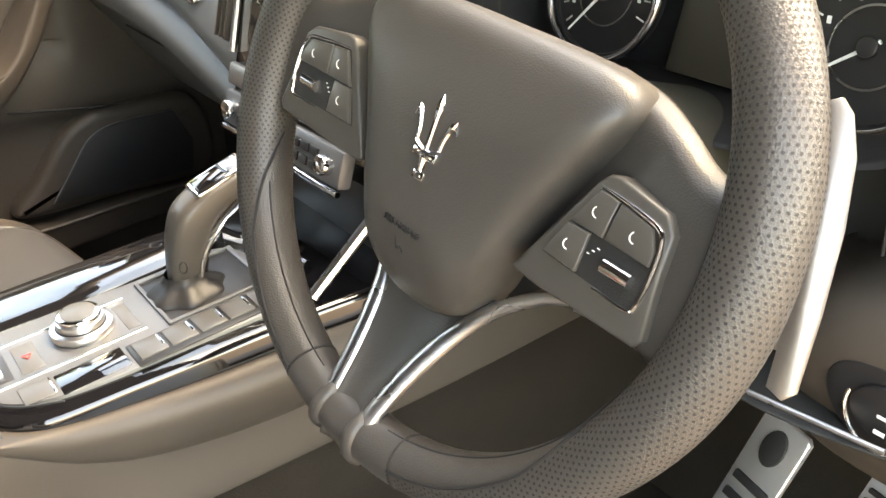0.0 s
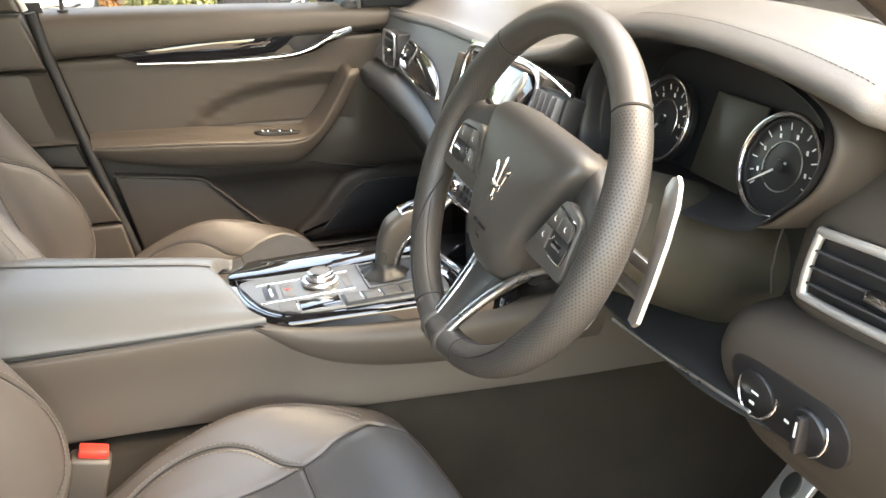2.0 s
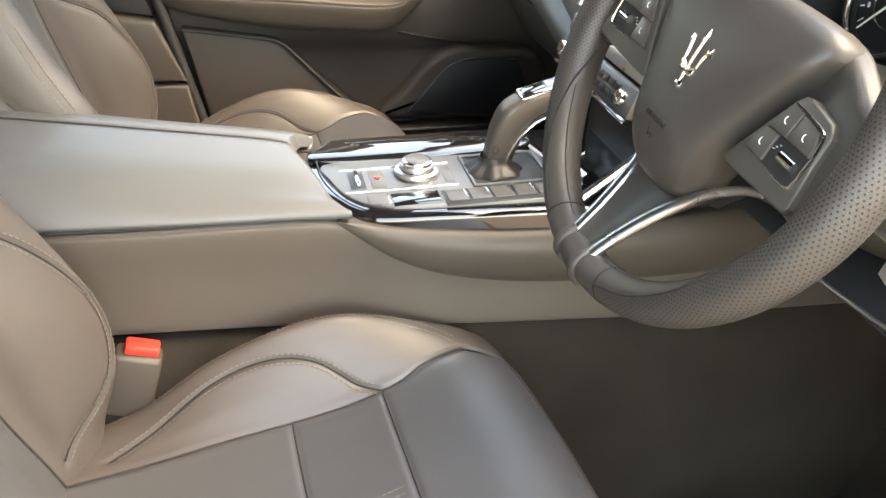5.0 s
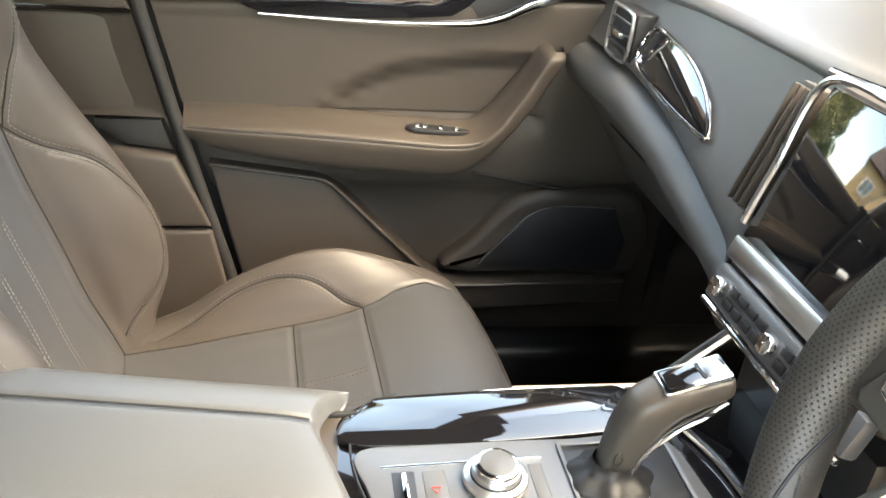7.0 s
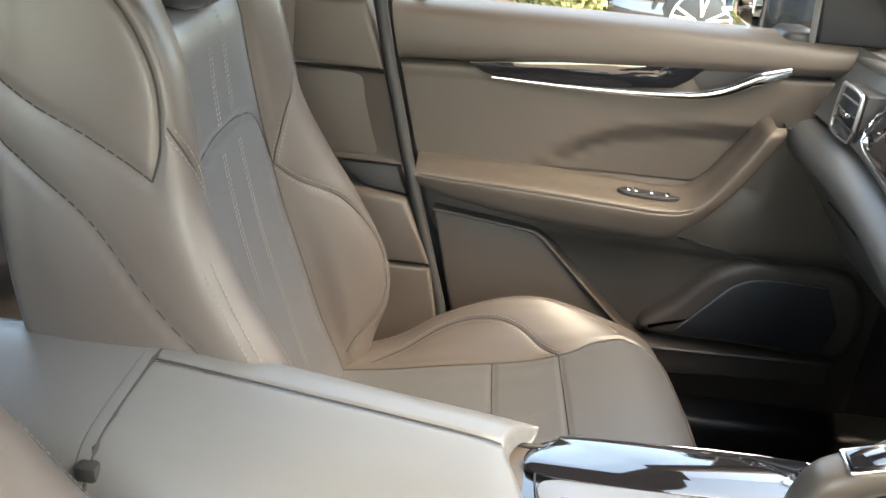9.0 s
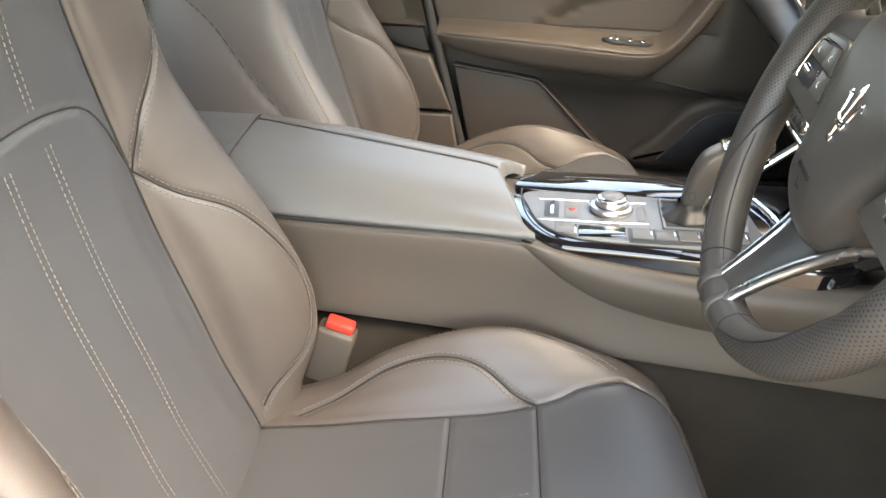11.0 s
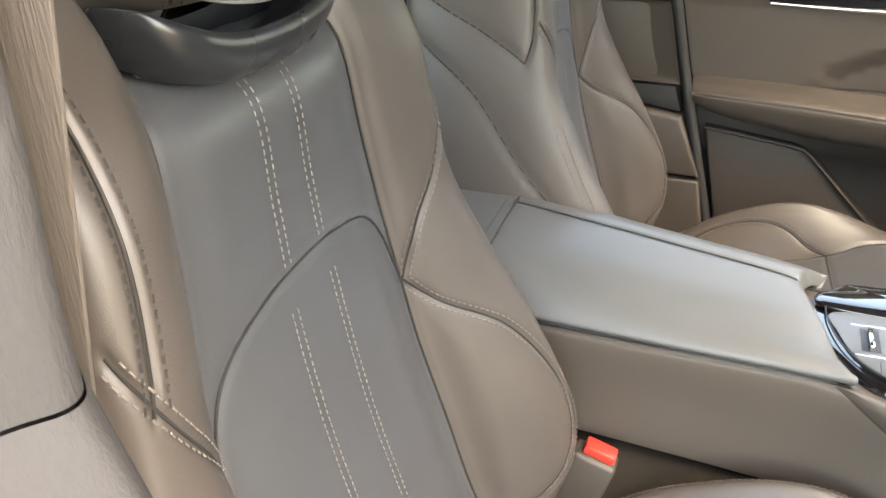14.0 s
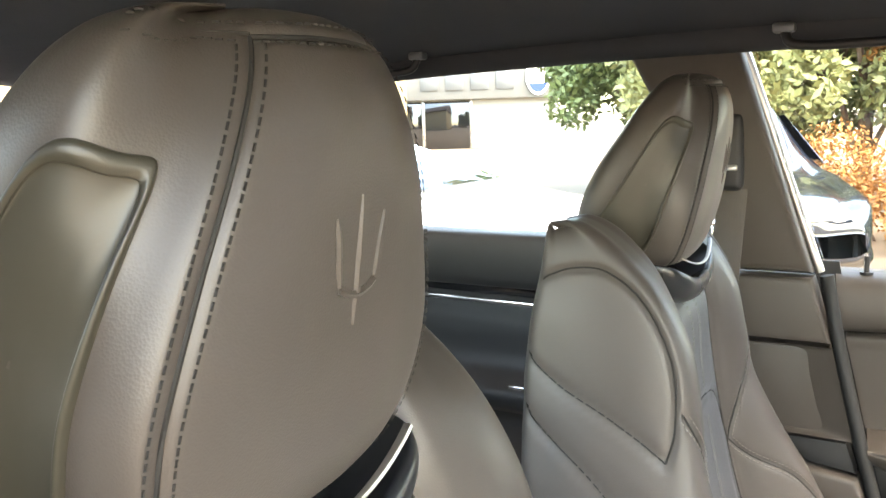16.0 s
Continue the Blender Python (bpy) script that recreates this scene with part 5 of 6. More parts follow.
# ---- pedals ----
def pedal(name, label, at, size, tilt, yaw, rows):
    """A metal pedal plate with raised edges, rubber bars at (across, up, width, height) and one round rubber pad."""
    p = thing(name, label, "pedal", at)
    p.rotation_euler = (radians(tilt), 0, radians(yaw))
    w, h = size
    outline = [(-w / 2, -h / 2 + 0.006), (-w / 2 + 0.006, -h / 2), (w / 2 - 0.006, -h / 2), (w / 2, -h / 2 + 0.006), (w / 2, h / 2 - 0.006), (w / 2 - 0.006, h / 2), (-w / 2 + 0.006, h / 2), (-w / 2, h / 2 - 0.006)]
    part("pedal_plate", prism(outline, lambda a, b, q: (a, 0.004 - q + 0.9 * a * a, b), 0.008, 0.002, 3), BRIGHT, p, "brushed metal plate")
    for a, b, bw, bh in rows[:-1]:
        part("rubber_bar", block((bw, 0.007, bh), (a, -0.0045 + 0.9 * a * a, b), 0.002), RUBBER, p)
    a, b, bw, bh = rows[-1]
    oval = [(a + bw / 2 * math.sin(q), b + bh / 2 * math.cos(q)) for q in np.linspace(0, 2 * np.pi, 28, endpoint=False)]
    part("rubber_pad", prism(oval, lambda x, z, q: (x, -0.001 - q, z), 0.006, 0.0015), RUBBER, p)
    for sx in (-1, 1):
        part("stud", disc(0.003, 0.003, (sx * (w / 2 - 0.006), -0.004, -h / 2 + 0.008), (0, -1, 0), 12, 0.001), CHROME, p)
    part("pedal_arm", tube([(0, 0.004, h * 0.3), (0, 0.05, h * 0.9), (0, 0.10, h * 0.6 + 0.25)], 0.008, 8), BLACK, p)
    return p


pedal("accelerator_pedal", "long metal accelerator pedal with rubber bars", (0.372, 1.0, 0.205), (0.064, 0.21), -26, -14,
      [(0, -0.080 + 0.0245 * k, 0.048, 0.011) for k in range(5)] + [(0, 0.070, 0.030, 0.046)])
pedal("brake_pedal", "broad metal brake pedal with rubber bars", (0.535, 1.0, 0.285), (0.115, 0.075), -30, -10,
      [(sx * 0.036, -0.018 + 0.012 * k, 0.032, 0.006) for sx in (-1, 1) for k in range(4)] + [(0, 0.0, 0.032, 0.040)])


# ---- passenger door ----
door = thing("passenger_door", "closed taupe leather door with padded armrest, black inlay and chrome pull", "car door", (0, 0, 0))


def on_door(x):
    return lambda a, b, q: (x + q, a, b)


part("door_core", prism([(0.17, 0.06), (0.98, 0.06), (0.98, 0.77), (0.85, 0.79), (0.04, 0.79), (0.052, 0.70), (0.088, 0.55), (0.124, 0.42), (0.165, 0.27)], on_door(-0.86), 0.062, 0.004), VINYL_DARK, door)


def gap_y(z):
    """The door's rear edge leans forward as it goes down."""
    return float(np.interp(z, (0.05, 0.28, 0.44, 0.57, 0.725, 0.83), (0.20, 0.166, 0.124, 0.090, 0.054, 0.034)))


rows = []
for k in range(9):
    s = k / 8
    row = []
    for x, z in ((-0.792, 0.716), (-0.774, 0.7185), (-0.763, 0.728), (-0.760, 0.752), (-0.764, 0.785), (-0.775, 0.804), (-0.80, 0.812), (-0.84, 0.813)):
        y0 = gap_y(z) + 0.004
        row.append((x - 0.015 * max(0, s - 0.75), y0 + (0.90 - y0) * s, z + (0.040 * s if z < 0.74 else 0.02 * s if z < 0.77 else 0.0) - (0.012 * s * s if z > 0.8 else 0)))
    rows.append(row)
Skin(rows).build("door_cap", VINYL, door, 70, 60, flip=True, label="padded upper door edge")
rows = []
zs = (0.715, 0.708, 0.69, 0.675, 0.66, 0.645, 0.63, 0.615, 0.60, 0.585, 0.57, 0.555, 0.545, 0.50, 0.44, 0.40, 0.30, 0.20, 0.08)
for k in range(31):
    s = k / 30
    row = []
    for z in zs:
        y0 = gap_y(z) + 0.004
        y = y0 + (0.94 - y0) * s
        crest = float(np.interp(y, (0.29, 0.351, 0.42, 0.508, 0.65), (0.54, 0.604, 0.636, 0.653, 0.663)))
        ease = lambda q: (lambda r: r * r * (3 - 2 * r))(min(1.0, max(0.0, q)))
        scoop = 0.015 * ease((crest - z) / 0.030) * ease((0.70 - y) / 0.06) * ease((z - 0.50) / 0.03) * ease((y - 0.27) / 0.10)
        low = 0.018 if z < 0.42 else 0.0
        row.append((-0.772 - scoop - low - (0.015 if z == 0.715 else 0), y, z + (0.038 * s if z > 0.69 else 0.0)))
    rows.append(row)
Skin(rows).build("door_panel", VINYL, door, 150, 150, flip=False)
# armrest running up into the grab handle: pairs of upper and lower edge
pairs = [((gap_y(0.54) + 0.006, 0.546), (gap_y(0.52) + 0.006, 0.520), 0.066), ((0.16, 0.545), (0.165, 0.500), 0.068), ((0.30, 0.541), (0.31, 0.476), 0.070), ((0.42, 0.534), (0.44, 0.468), 0.072), ((0.50, 0.529), (0.525, 0.467), 0.072),
         ((0.552, 0.531), (0.572, 0.496), 0.070), ((0.585, 0.552), (0.606, 0.531), 0.066), ((0.613, 0.588), (0.640, 0.574), 0.058), ((0.640, 0.628), (0.670, 0.622), 0.050), ((0.658, 0.660), (0.690, 0.658), 0.046), ((0.672, 0.672), (0.690, 0.671), 0.030)]
rows = []
for (ty, tz), (by, bz), d in pairs:
    x0 = -0.769
    ring = [(x0 - 0.012, ty - 0.004, tz + 0.012), (x0 + 0.45 * d, ty - 0.002, tz + 0.006), (x0 + 0.86 * d, ty, tz + 0.0015), (x0 + d, ty * 0.9 + by * 0.1, tz * 0.9 + bz * 0.1), (x0 + d * 0.99, 0.6 * ty + 0.4 * by, 0.6 * tz + 0.4 * bz), (x0 + 0.86 * d, 0.15 * ty + 0.85 * by, 0.15 * tz + 0.85 * bz), (x0 + 0.6 * d, by, bz), (x0 - 0.012, by, bz + 0.004)]
    rows.append(ring)
arm = Skin(rows, around=True)
arm.seam_shade([[(3, 0.1), (3, 4.2), (3, 5.6)]], SEAM, door, sink=0.001)
armrest = arm.build("armrest", VINYL, door, 90, 120, [[(3, 0.1), (3, 4.2), (3, 5.2)]], depth=0.002, width=0.002, label="padded armrest with grab handle")
sp = part("switch_panel", prism([(0.014 * math.sin(a) - 0.737, 0.495 + 0.052 * math.copysign(abs(math.cos(a)) ** 0.6, math.cos(a))) for a in np.linspace(0, 2 * np.pi, 32, endpoint=False)], lambda a, b, q: (a, b, 0.539 - 0.06 * (b - 0.44) + q), 0.006, 0.002), BLACK, door, "small window switch panel")
for y in (0.462, 0.474, 0.500, 0.526):
    part("window_switch", block((0.014, 0.008, 0.005), (-0.737, y, 0.5455 - 0.06 * (y - 0.44)), 0.0015), CHROME, sp)
part("inlay", prism([(0.176, 0.722), (0.30, 0.735), (0.45, 0.748), (0.562, 0.757), (0.545, 0.742), (0.531, 0.727), (0.506, 0.712), (0.44, 0.706), (0.34, 0.701), (0.226, 0.703), (0.20, 0.709)], on_door(-0.776), 0.010, 0.001), PIANO, door, "glossy black door inlay")
part("pull_recess", prism([(0.535, 0.731), (0.566, 0.756), (0.66, 0.762), (0.63, 0.742), (0.60, 0.724), (0.55, 0.712)], on_door(-0.777), 0.007, 0.001), VINYL_DARK, door)
part("chrome_edge", tube([(-0.765, 0.176, 0.7235), (-0.765, 0.36, 0.7425), (-0.766, 0.562, 0.758)], 0.0015, 6), CHROME, door)
blade = smooth_line([(-0.766, 0.215, 0.7015), (-0.764, 0.34, 0.6985), (-0.762, 0.45, 0.6995), (-0.760, 0.540, 0.7045), (-0.758, 0.590, 0.718), (-0.758, 0.630, 0.738), (-0.759, 0.680, 0.757)], 60)
part("door_pull", tube(blade, np.concatenate([np.linspace(0.0025, 0.0065, 30), np.linspace(0.0065, 0.0105, 22), np.linspace(0.0105, 0.006, 8)]), 12, flat=0.5, up=(1, 0, 0)), CHROME, door, "bright chrome door pull")
pocket = [(0.135, 0.468), (0.20, 0.460), (0.30, 0.447), (0.322, 0.440), (0.345, 0.420), (0.42, 0.345), (0.50, 0.268), (0.535, 0.250), (0.58, 0.243), (0.87, 0.252), (0.87, 0.205), (0.60, 0.190), (0.20, 0.19), (0.175, 0.28)]
part("door_pocket", prism(pocket, on_door(-0.795), 0.052, 0.007, 3), VINYL, door, "moulded map pocket")
lipline = smooth_line([(-0.742, a, b) for a, b in pocket[:10]], 70)
part("pocket_lip", tube(lipline, 0.0048, 10, flat=0.8), VINYL, door)
grille = [(0.590, 0.282), (0.630, 0.330), (0.668, 0.376), (0.700, 0.394), (0.745, 0.399), (0.83, 0.396), (0.86, 0.33), (0.85, 0.270), (0.70, 0.272)]
pod = [(0.530, 0.268), (0.58, 0.330), (0.632, 0.392), (0.68, 0.417), (0.74, 0.422), (0.88, 0.405), (0.89, 0.262), (0.70, 0.258)]
sp = part("speaker_pod", prism(smooth_line(pod, 60, True), on_door(-0.80), 0.045, 0.016, 4), VINYL, door, "moulded speaker housing")
part("speaker_grille", prism(grille, on_door(-0.760), 0.012, 0.004, 2), VINYL_DARK, sp, "dark speaker grille")
# Thin silver tube laid along the grille's edge as its soft highlight.
part("grille_highlight", tube(np.array([(-0.750, a, b) for a, b in smooth_line(grille[:6], 40)]), 0.0009, 6), SILVER, sp)
part("panel_seam", tube([(-0.768, 0.565, 0.452), (-0.770, 0.70, 0.428), (-0.772, 0.86, 0.402)], 0.0025, 6), RUBBER, door)
part("panel_seam", tube([(-0.768, 0.692, 0.664), (-0.770, 0.80, 0.664)], 0.0018, 6), RUBBER, door)
pin = part("lock_pin", tube([(-0.795, 0.086, 0.808), (-0.795, 0.086, 0.842)], 0.0042, 10, up=(1, 0, 0)), BLACK, door)
part("lock_cap", disc(0.0046, 0.005, (-0.795, 0.086, 0.843), (0, 0, 1), 12), CHROME, pin)
part("lock_collar", disc(0.010, 0.004, (-0.795, 0.086, 0.8125), (0, 0, 1), 16), BLACK, pin)


def window(name, pts, label, parent):
    g = plate(name, pts, 0.004, GLASS, parent)
    g.visible_shadow = False
    g["label"] = label
    return g


# window line: x from the sill to the roof rail
window("window_pane", [(-0.815, 0.03, 0.80), (-0.815, 0.93, 0.78), (-0.70, 0.36, 1.175), (-0.70, -0.08, 1.175)], "clear side window", door)
part("corner_trim", prism([(0.715, 0.80), (0.86, 0.80), (0.99, 0.77), (0.70, 0.945), (0.68, 0.955)], lambda a, b, q: (-0.80 + 0.26 * (b - 0.80) + q, a, b), 0.02, 0.004), VINYL_DARK, door)
part("corner_chrome", tube([(-0.782, 0.705, 0.80), (-0.745, 0.683, 0.945)], 0.005, 8), SATIN, door)
# outside mirror
mirror = thing("side_mirror", "dark side mirror outside the passenger window", "mirror", (-0.98, 0.66, 0.86))
part("mirror_case", block((0.29, 0.10, 0.17), (-0.02, 0.03, 0), 0.03, 4), material("dark_paint", (0.015, 0.016, 0.018), 0.12, coat=1.0, vary=0.05), mirror)
part("mirror_glass", block((0.25, 0.006, 0.138), (-0.02, -0.022, 0), 0.01, 3), material("mirror_silver", (0.86, 0.87, 0.88), 0.01, metal=1.0, vary=0.0), mirror)
part("mirror_foot", block((0.12, 0.06, 0.05), (0.14, 0.03, -0.07), 0.015, 3), BLACK, mirror)


# ---- pillars, roof rail, rear of the cabin ----
def side_y(z, wide=0.0):
    return gap_y(z) - wide


def center_pillar(name, s, x0):
    """Trim of the pillar behind the front door; s is the side of the car."""
    p = thing(name, "taupe pillar trim with belt slot between the doors", "pillar", (0, 0, 0), kind="structure")
    place = lambda off: (lambda a, b, q: (s * (x0 + off - q), a, b))
    part("upper_trim", prism([(0.015, 0.822), (-0.095, 0.822), (-0.28, 1.19), (-0.10, 1.19)], lambda a, b, q: (s * (x0 + 0.045 - 0.10 * (b - 0.82) - q), a, b), 0.045, 0.014, 3), VINYL, p)
    part("middle_trim", prism([(0.016, 0.816), (0.046, 0.712), (-0.16, 0.712), (-0.14, 0.816)], place(0.04), 0.044, 0.010, 3), VINYL, p)
    part("hollow_trim", prism([(0.044, 0.706), (0.078, 0.560), (-0.20, 0.560), (-0.18, 0.706)], place(0.04), 0.030, 0.010, 3), VINYL, p)
    rows = []
    for z in (0.706, 0.698, 0.66, 0.61, 0.57, 0.558):
        d = 0.016 if 0.56 < z < 0.70 else 0.004
        y1 = gap_y(z) - 0.010
        rows.append([(s * (x0 + d * min(1, t * 2.5 + 0.1) * (1 if t > 0.02 else 0.2) - 0.001), y1 - 0.20 * t, z) for t in (0.0, 0.08, 0.3, 0.6, 1.0)])
    Skin(rows).build("hollow_face", VINYL, p, 30, 30, flip=s > 0)
    part("slot", prism([(0.074, 0.552), (0.090, 0.503), (0.02, 0.512), (-0.02, 0.540), (-0.02, 0.552)], place(0.04), 0.034, 0.004), RUBBER, p)
    part("lower_trim", prism([(0.092, 0.497), (0.140, 0.378), (-0.25, 0.378), (-0.20, 0.52), (0.01, 0.508)], place(0.04), 0.046, 0.010, 3), VINYL, p)
    part("foot_trim", prism([(0.141, 0.372), (0.19, 0.10), (-0.25, 0.10), (-0.25, 0.372)], place(0.04), 0.044, 0.008, 3), VINYL, p)
    edge = [(s * (x0 + 0.012), gap_y(z) - 0.001, z) for z in np.linspace(0.12, 0.82, 20)]
    part("door_seal", tube(edge, 0.0105, 10), RUBBER, p, "black rubber door seal")
    edge = [(s * (x0 + 0.040 - 0.10 * (z - 0.82)), float(np.interp(z, (0.82, 1.18), (0.022, -0.098))), z) for z in np.linspace(0.82, 1.18, 12)]
    part("seal_strip", tube(edge, 0.008, 10), SATIN, p)
    # belt guide and webbing
    g = part("belt_guide", block((0.030, 0.075, 0.125), (s * (x0 - 0.014), -0.125, 1.015), 0.012, 3), BLACK, p)
    part("guide_slot", block((0.034, 0.052, 0.010), (s * (x0 - 0.014), -0.122, 0.990), 0.003), SATIN, g)
    part("webbing", block((0.003, 0.046, 0.46), (s * (x0 - 0.012), -0.118, 0.77), 0.001, turn=Matrix.Rotation(radians(-4), 4, "X")), WEBBING, p, "grey seat belt webbing")
    return p


left_pillar = center_pillar("wall_pillar_left", -1, 0.700)
part("gap_backing", prism([(gap_y(z) + 0.012, z) for z in (0.83, 0.72, 0.55, 0.40, 0.20, 0.06)] + [(-0.10, 0.06), (-0.10, 0.83)], lambda a, b, q: (-0.796 + q, a, b), 0.008, 0), RUBBER, left_pillar)

# the near pillar, seen from its door opening: textured face, joints, ledge and rubber seal
JAMB = material("painted_jamb", (0.085, 0.075, 0.072), 0.35, vary=0.08)
near = thing("wall_pillar_right", "grey textured pillar trim with panel joints beside the driver's seat", "pillar", (0, 0, 0), kind="structure")
NX = 0.685
TRIM_CLOTH = material("pillar_cloth", (0.033, 0.0325, 0.034), 0.8, bump=0.7, scale=420, stretch=(1, 1, 0.30), vary=0.30, coarse=22)


def near_face(heights, name, mat=TRIM_CLOTH):
    """Front face of the pillar over rows (height, front edge): from the inner front edge back to the outer seal."""
    rows = []
    for k, (z, fy) in enumerate(heights):
        e = 0.001 if k in (0, len(heights) - 1) else 0.0
        rows.append([(NX - 0.045, fy - 0.10, z), (NX - 0.030, fy - 0.03, z), (NX - 0.018 - e, fy - 0.006 - e, z), (NX - 0.006, fy - e, z), (NX + 0.012, fy - 0.012 - e, z), (NX + 0.050 - e, gap_y(z) - 0.056 - e, z), (NX + 0.056 - e, gap_y(z) - 0.068, z), (NX + 0.050, gap_y(z) - 0.081, z)])
    return Skin(rows).build(name, mat, near, 60, 8 * len(heights))


near_face([(1.19, -0.04), (1.05, 0.0), (0.93, 0.014), (0.86, 0.012), (0.8185, 0.012)], "upper_trim")
near_face([(0.8172, 0.013), (0.78, 0.026), (0.74, 0.040), (0.70, 0.0545), (0.6976, 0.0555)], "middle_trim")
near_face([(0.6968, 0.056), (0.64, 0.060), (0.57, 0.066), (0.51, 0.067), (0.491, 0.068), (0.486, 0.074), (0.485, 0.116), (0.481, 0.122), (0.45, 0.126), (0.41, 0.134), (0.3615, 0.150)], "lower_trim")
near_face([(z, gap_y(z) + 0.004) for z in (0.358, 0.26, 0.16, 0.06)], "foot_trim")
part("joint_backing", prism([(-0.06, 0.83), (-0.01, 0.83), (0.03, 0.72), (0.04, 0.49), (0.11, 0.45), (0.17, 0.06), (0.02, 0.06)], lambda a, b, q: (NX - 0.03 + q, a - 0.004, b), 0.04, 0), VINYL_DARK, near)
edge = [(NX + 0.066, gap_y(z) - 0.062, z) for z in np.linspace(0.05, 1.0, 24)]
part("door_seal", tube(edge, 0.011, 10), RUBBER, near, "black rubber door seal")
part("jamb", prism([(gap_y(0.9) - 0.07, 1.19), (gap_y(0.7) - 0.07, 0.7), (gap_y(0.4) - 0.07, 0.4), (gap_y(0.06) - 0.07, 0.05), (-0.35, 0.05), (-0.35, 1.19)], lambda a, b, q: (NX + 0.075 + q, a, b), 0.05, 0.012, 3), JAMB, near, "painted door jamb")
striker = part("striker", tube(smooth_line([(NX + 0.13, -0.02, 0.36), (NX + 0.15, -0.02, 0.36), (NX + 0.15, 0.0, 0.36), (NX + 0.13, 0.0, 0.36)], 20), 0.005, 8), CHROME, near)
belt = thing("seat_belt", "grey webbing seat belt beside the driver's seat", "seat belt", (0, 0, 0))
part("webbing", block((0.0025, 0.046, 0.62), (NX - 0.050, -0.07, 0.66), 0.001, turn=Matrix.Rotation(radians(-9), 4, "X")), WEBBING, belt)
part("belt_guide", block((0.026, 0.05, 0.085), (NX - 0.04, -0.13, 1.0), 0.010, 3), BLACK, belt)

for s in (-1, 1):
    # front pillar trim, roof rail and sill
    path = smooth_line([(s * 0.80, 1.02, 0.78), (s * 0.745, 0.78, 0.94), (s * 0.70, 0.56, 1.085), (s * 0.66, 0.40, 1.170)], 30)
    tagged(part("trim_front_pillar", tube(path, 0.036, 14, flat=1.5), VINYL), "taupe windscreen pillar trim", "", "", "structure")
    path = [(s * 0.655, 0.42, 1.175), (s * 0.660, 0.1, 1.195), (s * 0.665, -0.4, 1.195), (s * 0.66, -0.9, 1.175), (s * 0.63, -1.5, 1.11)]
    tagged(part("trim_roof_rail", tube(smooth_line(path, 40), 0.032, 14), HEADLINER), "dark roof rail lining", "", "", "structure")
    tagged(part("trim_sill", block((0.10, 1.25, 0.09), (s * 0.755, 0.55, 0.075), 0.02, 3), BLACK), "dark plastic door sill", "", "", "structure")
    for y in (0.06, -0.72):
        grab = thing("grab_handle", "dark folding grab handle on the roof rail", "handle", (s * 0.60, y, 1.180), "roof grab handles")
        part("handle_bar", tube(smooth_line([(0.0, -0.085, 0.01), (-s * 0.006, -0.07, -0.012), (-s * 0.008, 0.0, -0.016), (-s * 0.006, 0.07, -0.012), (0.0, 0.085, 0.01)], 24), 0.007, 10), BLACK, grab)
        for q in (-0.085, 0.085):
            part("handle_mount", block((0.022, 0.03, 0.014), (0, q, 0.012), 0.004), SILVER, grab)

# rear door on the passenger side
rdoor = thing("rear_door", "closed dark rear door with a bright trim strip", "car door", (0, 0, 0))
rows = []
for y in (-0.14, -0.4, -0.7, -1.02):
    rows.append([(-0.83, y, 0.852), (-0.785, y, 0.850), (-0.772, y, 0.838), (-0.768, y, 0.80), (-0.774, y, 0.745), (-0.790, y, 0.735), (-0.792, y, 0.70), (-0.780, y, 0.66), (-0.780, y, 0.58), (-0.745, y, 0.545), (-0.735, y, 0.525), (-0.750, y, 0.49), (-0.785, y, 0.46), (-0.79, y, 0.06)])
Skin(rows).build("door_panel", VINYL_DARK, rdoor, 40, 90, flip=False)
part("inlay", prism([(-0.32, 0.722), (-0.95, 0.728), (-0.95, 0.765), (-0.34, 0.752)], lambda a, b, q: (-0.79 + q, a, b), 0.012, 0.002), PIANO, rdoor)
part("trim_strip", tube([(-0.774, -0.34, 0.708), (-0.774, -0.65, 0.711), (-0.774, -0.98, 0.716)], 0.0055, 8, flat=0.6, up=(1, 0, 0)), CHROME, rdoor)
part("window_switch", block((0.02, 0.035, 0.008), (-0.752, -0.52, 0.545), 0.002), CHROME, rdoor)
window("window_pane", [(-0.815, -1.05, 0.845), (-0.815, -0.14, 0.845), (-0.70, -0.26, 1.18), (-0.70, -0.88, 1.16)], "clear side window", rdoor)
part("window_post", tube([(-0.80, -1.00, 0.85), (-0.70, -0.86, 1.17)], 0.03, 10), VINYL_DARK, rdoor)
tagged(plate("wall_rear_right", [(0.80, -1.6, 0.05), (0.80, -0.20, 0.05), (0.80, -0.20, 0.85), (0.80, -1.6, 0.85)], 0.04, VINYL_DARK), "dark rear side trim", "", "", "structure")
tagged(plate("wall_rear_left", [(-0.80, -1.02, 0.05), (-0.80, -1.75, 0.05), (-0.80, -1.75, 0.95), (-0.80, -1.02, 0.85)], -0.04, VINYL_DARK), "dark trim beside the rear seat", "", "", "structure")
tagged(plate("wall_rear_left_pillar", [(-0.80, -1.05, 0.85), (-0.80, -1.30, 0.90), (-0.66, -1.16, 1.16), (-0.67, -0.88, 1.17)], 0.03, VINYL), "taupe rear pillar trim", "", "", "structure")
rear_glass = window("window_rear", [(-0.62, -2.05, 0.90), (0.62, -2.05, 0.90), (0.55, -1.62, 1.14), (-0.55, -1.62, 1.14)], "sloping rear window", None)
tagged(rear_glass, "sloping clear rear window", "", "", "structure")
tagged(plate("wall_tailgate", [(-0.8, -2.05, 0.0), (0.8, -2.05, 0.0), (0.8, -2.05, 0.90), (-0.8, -2.05, 0.90)], 0.03, VINYL_DARK), "dark tailgate trim", "", "", "structure")
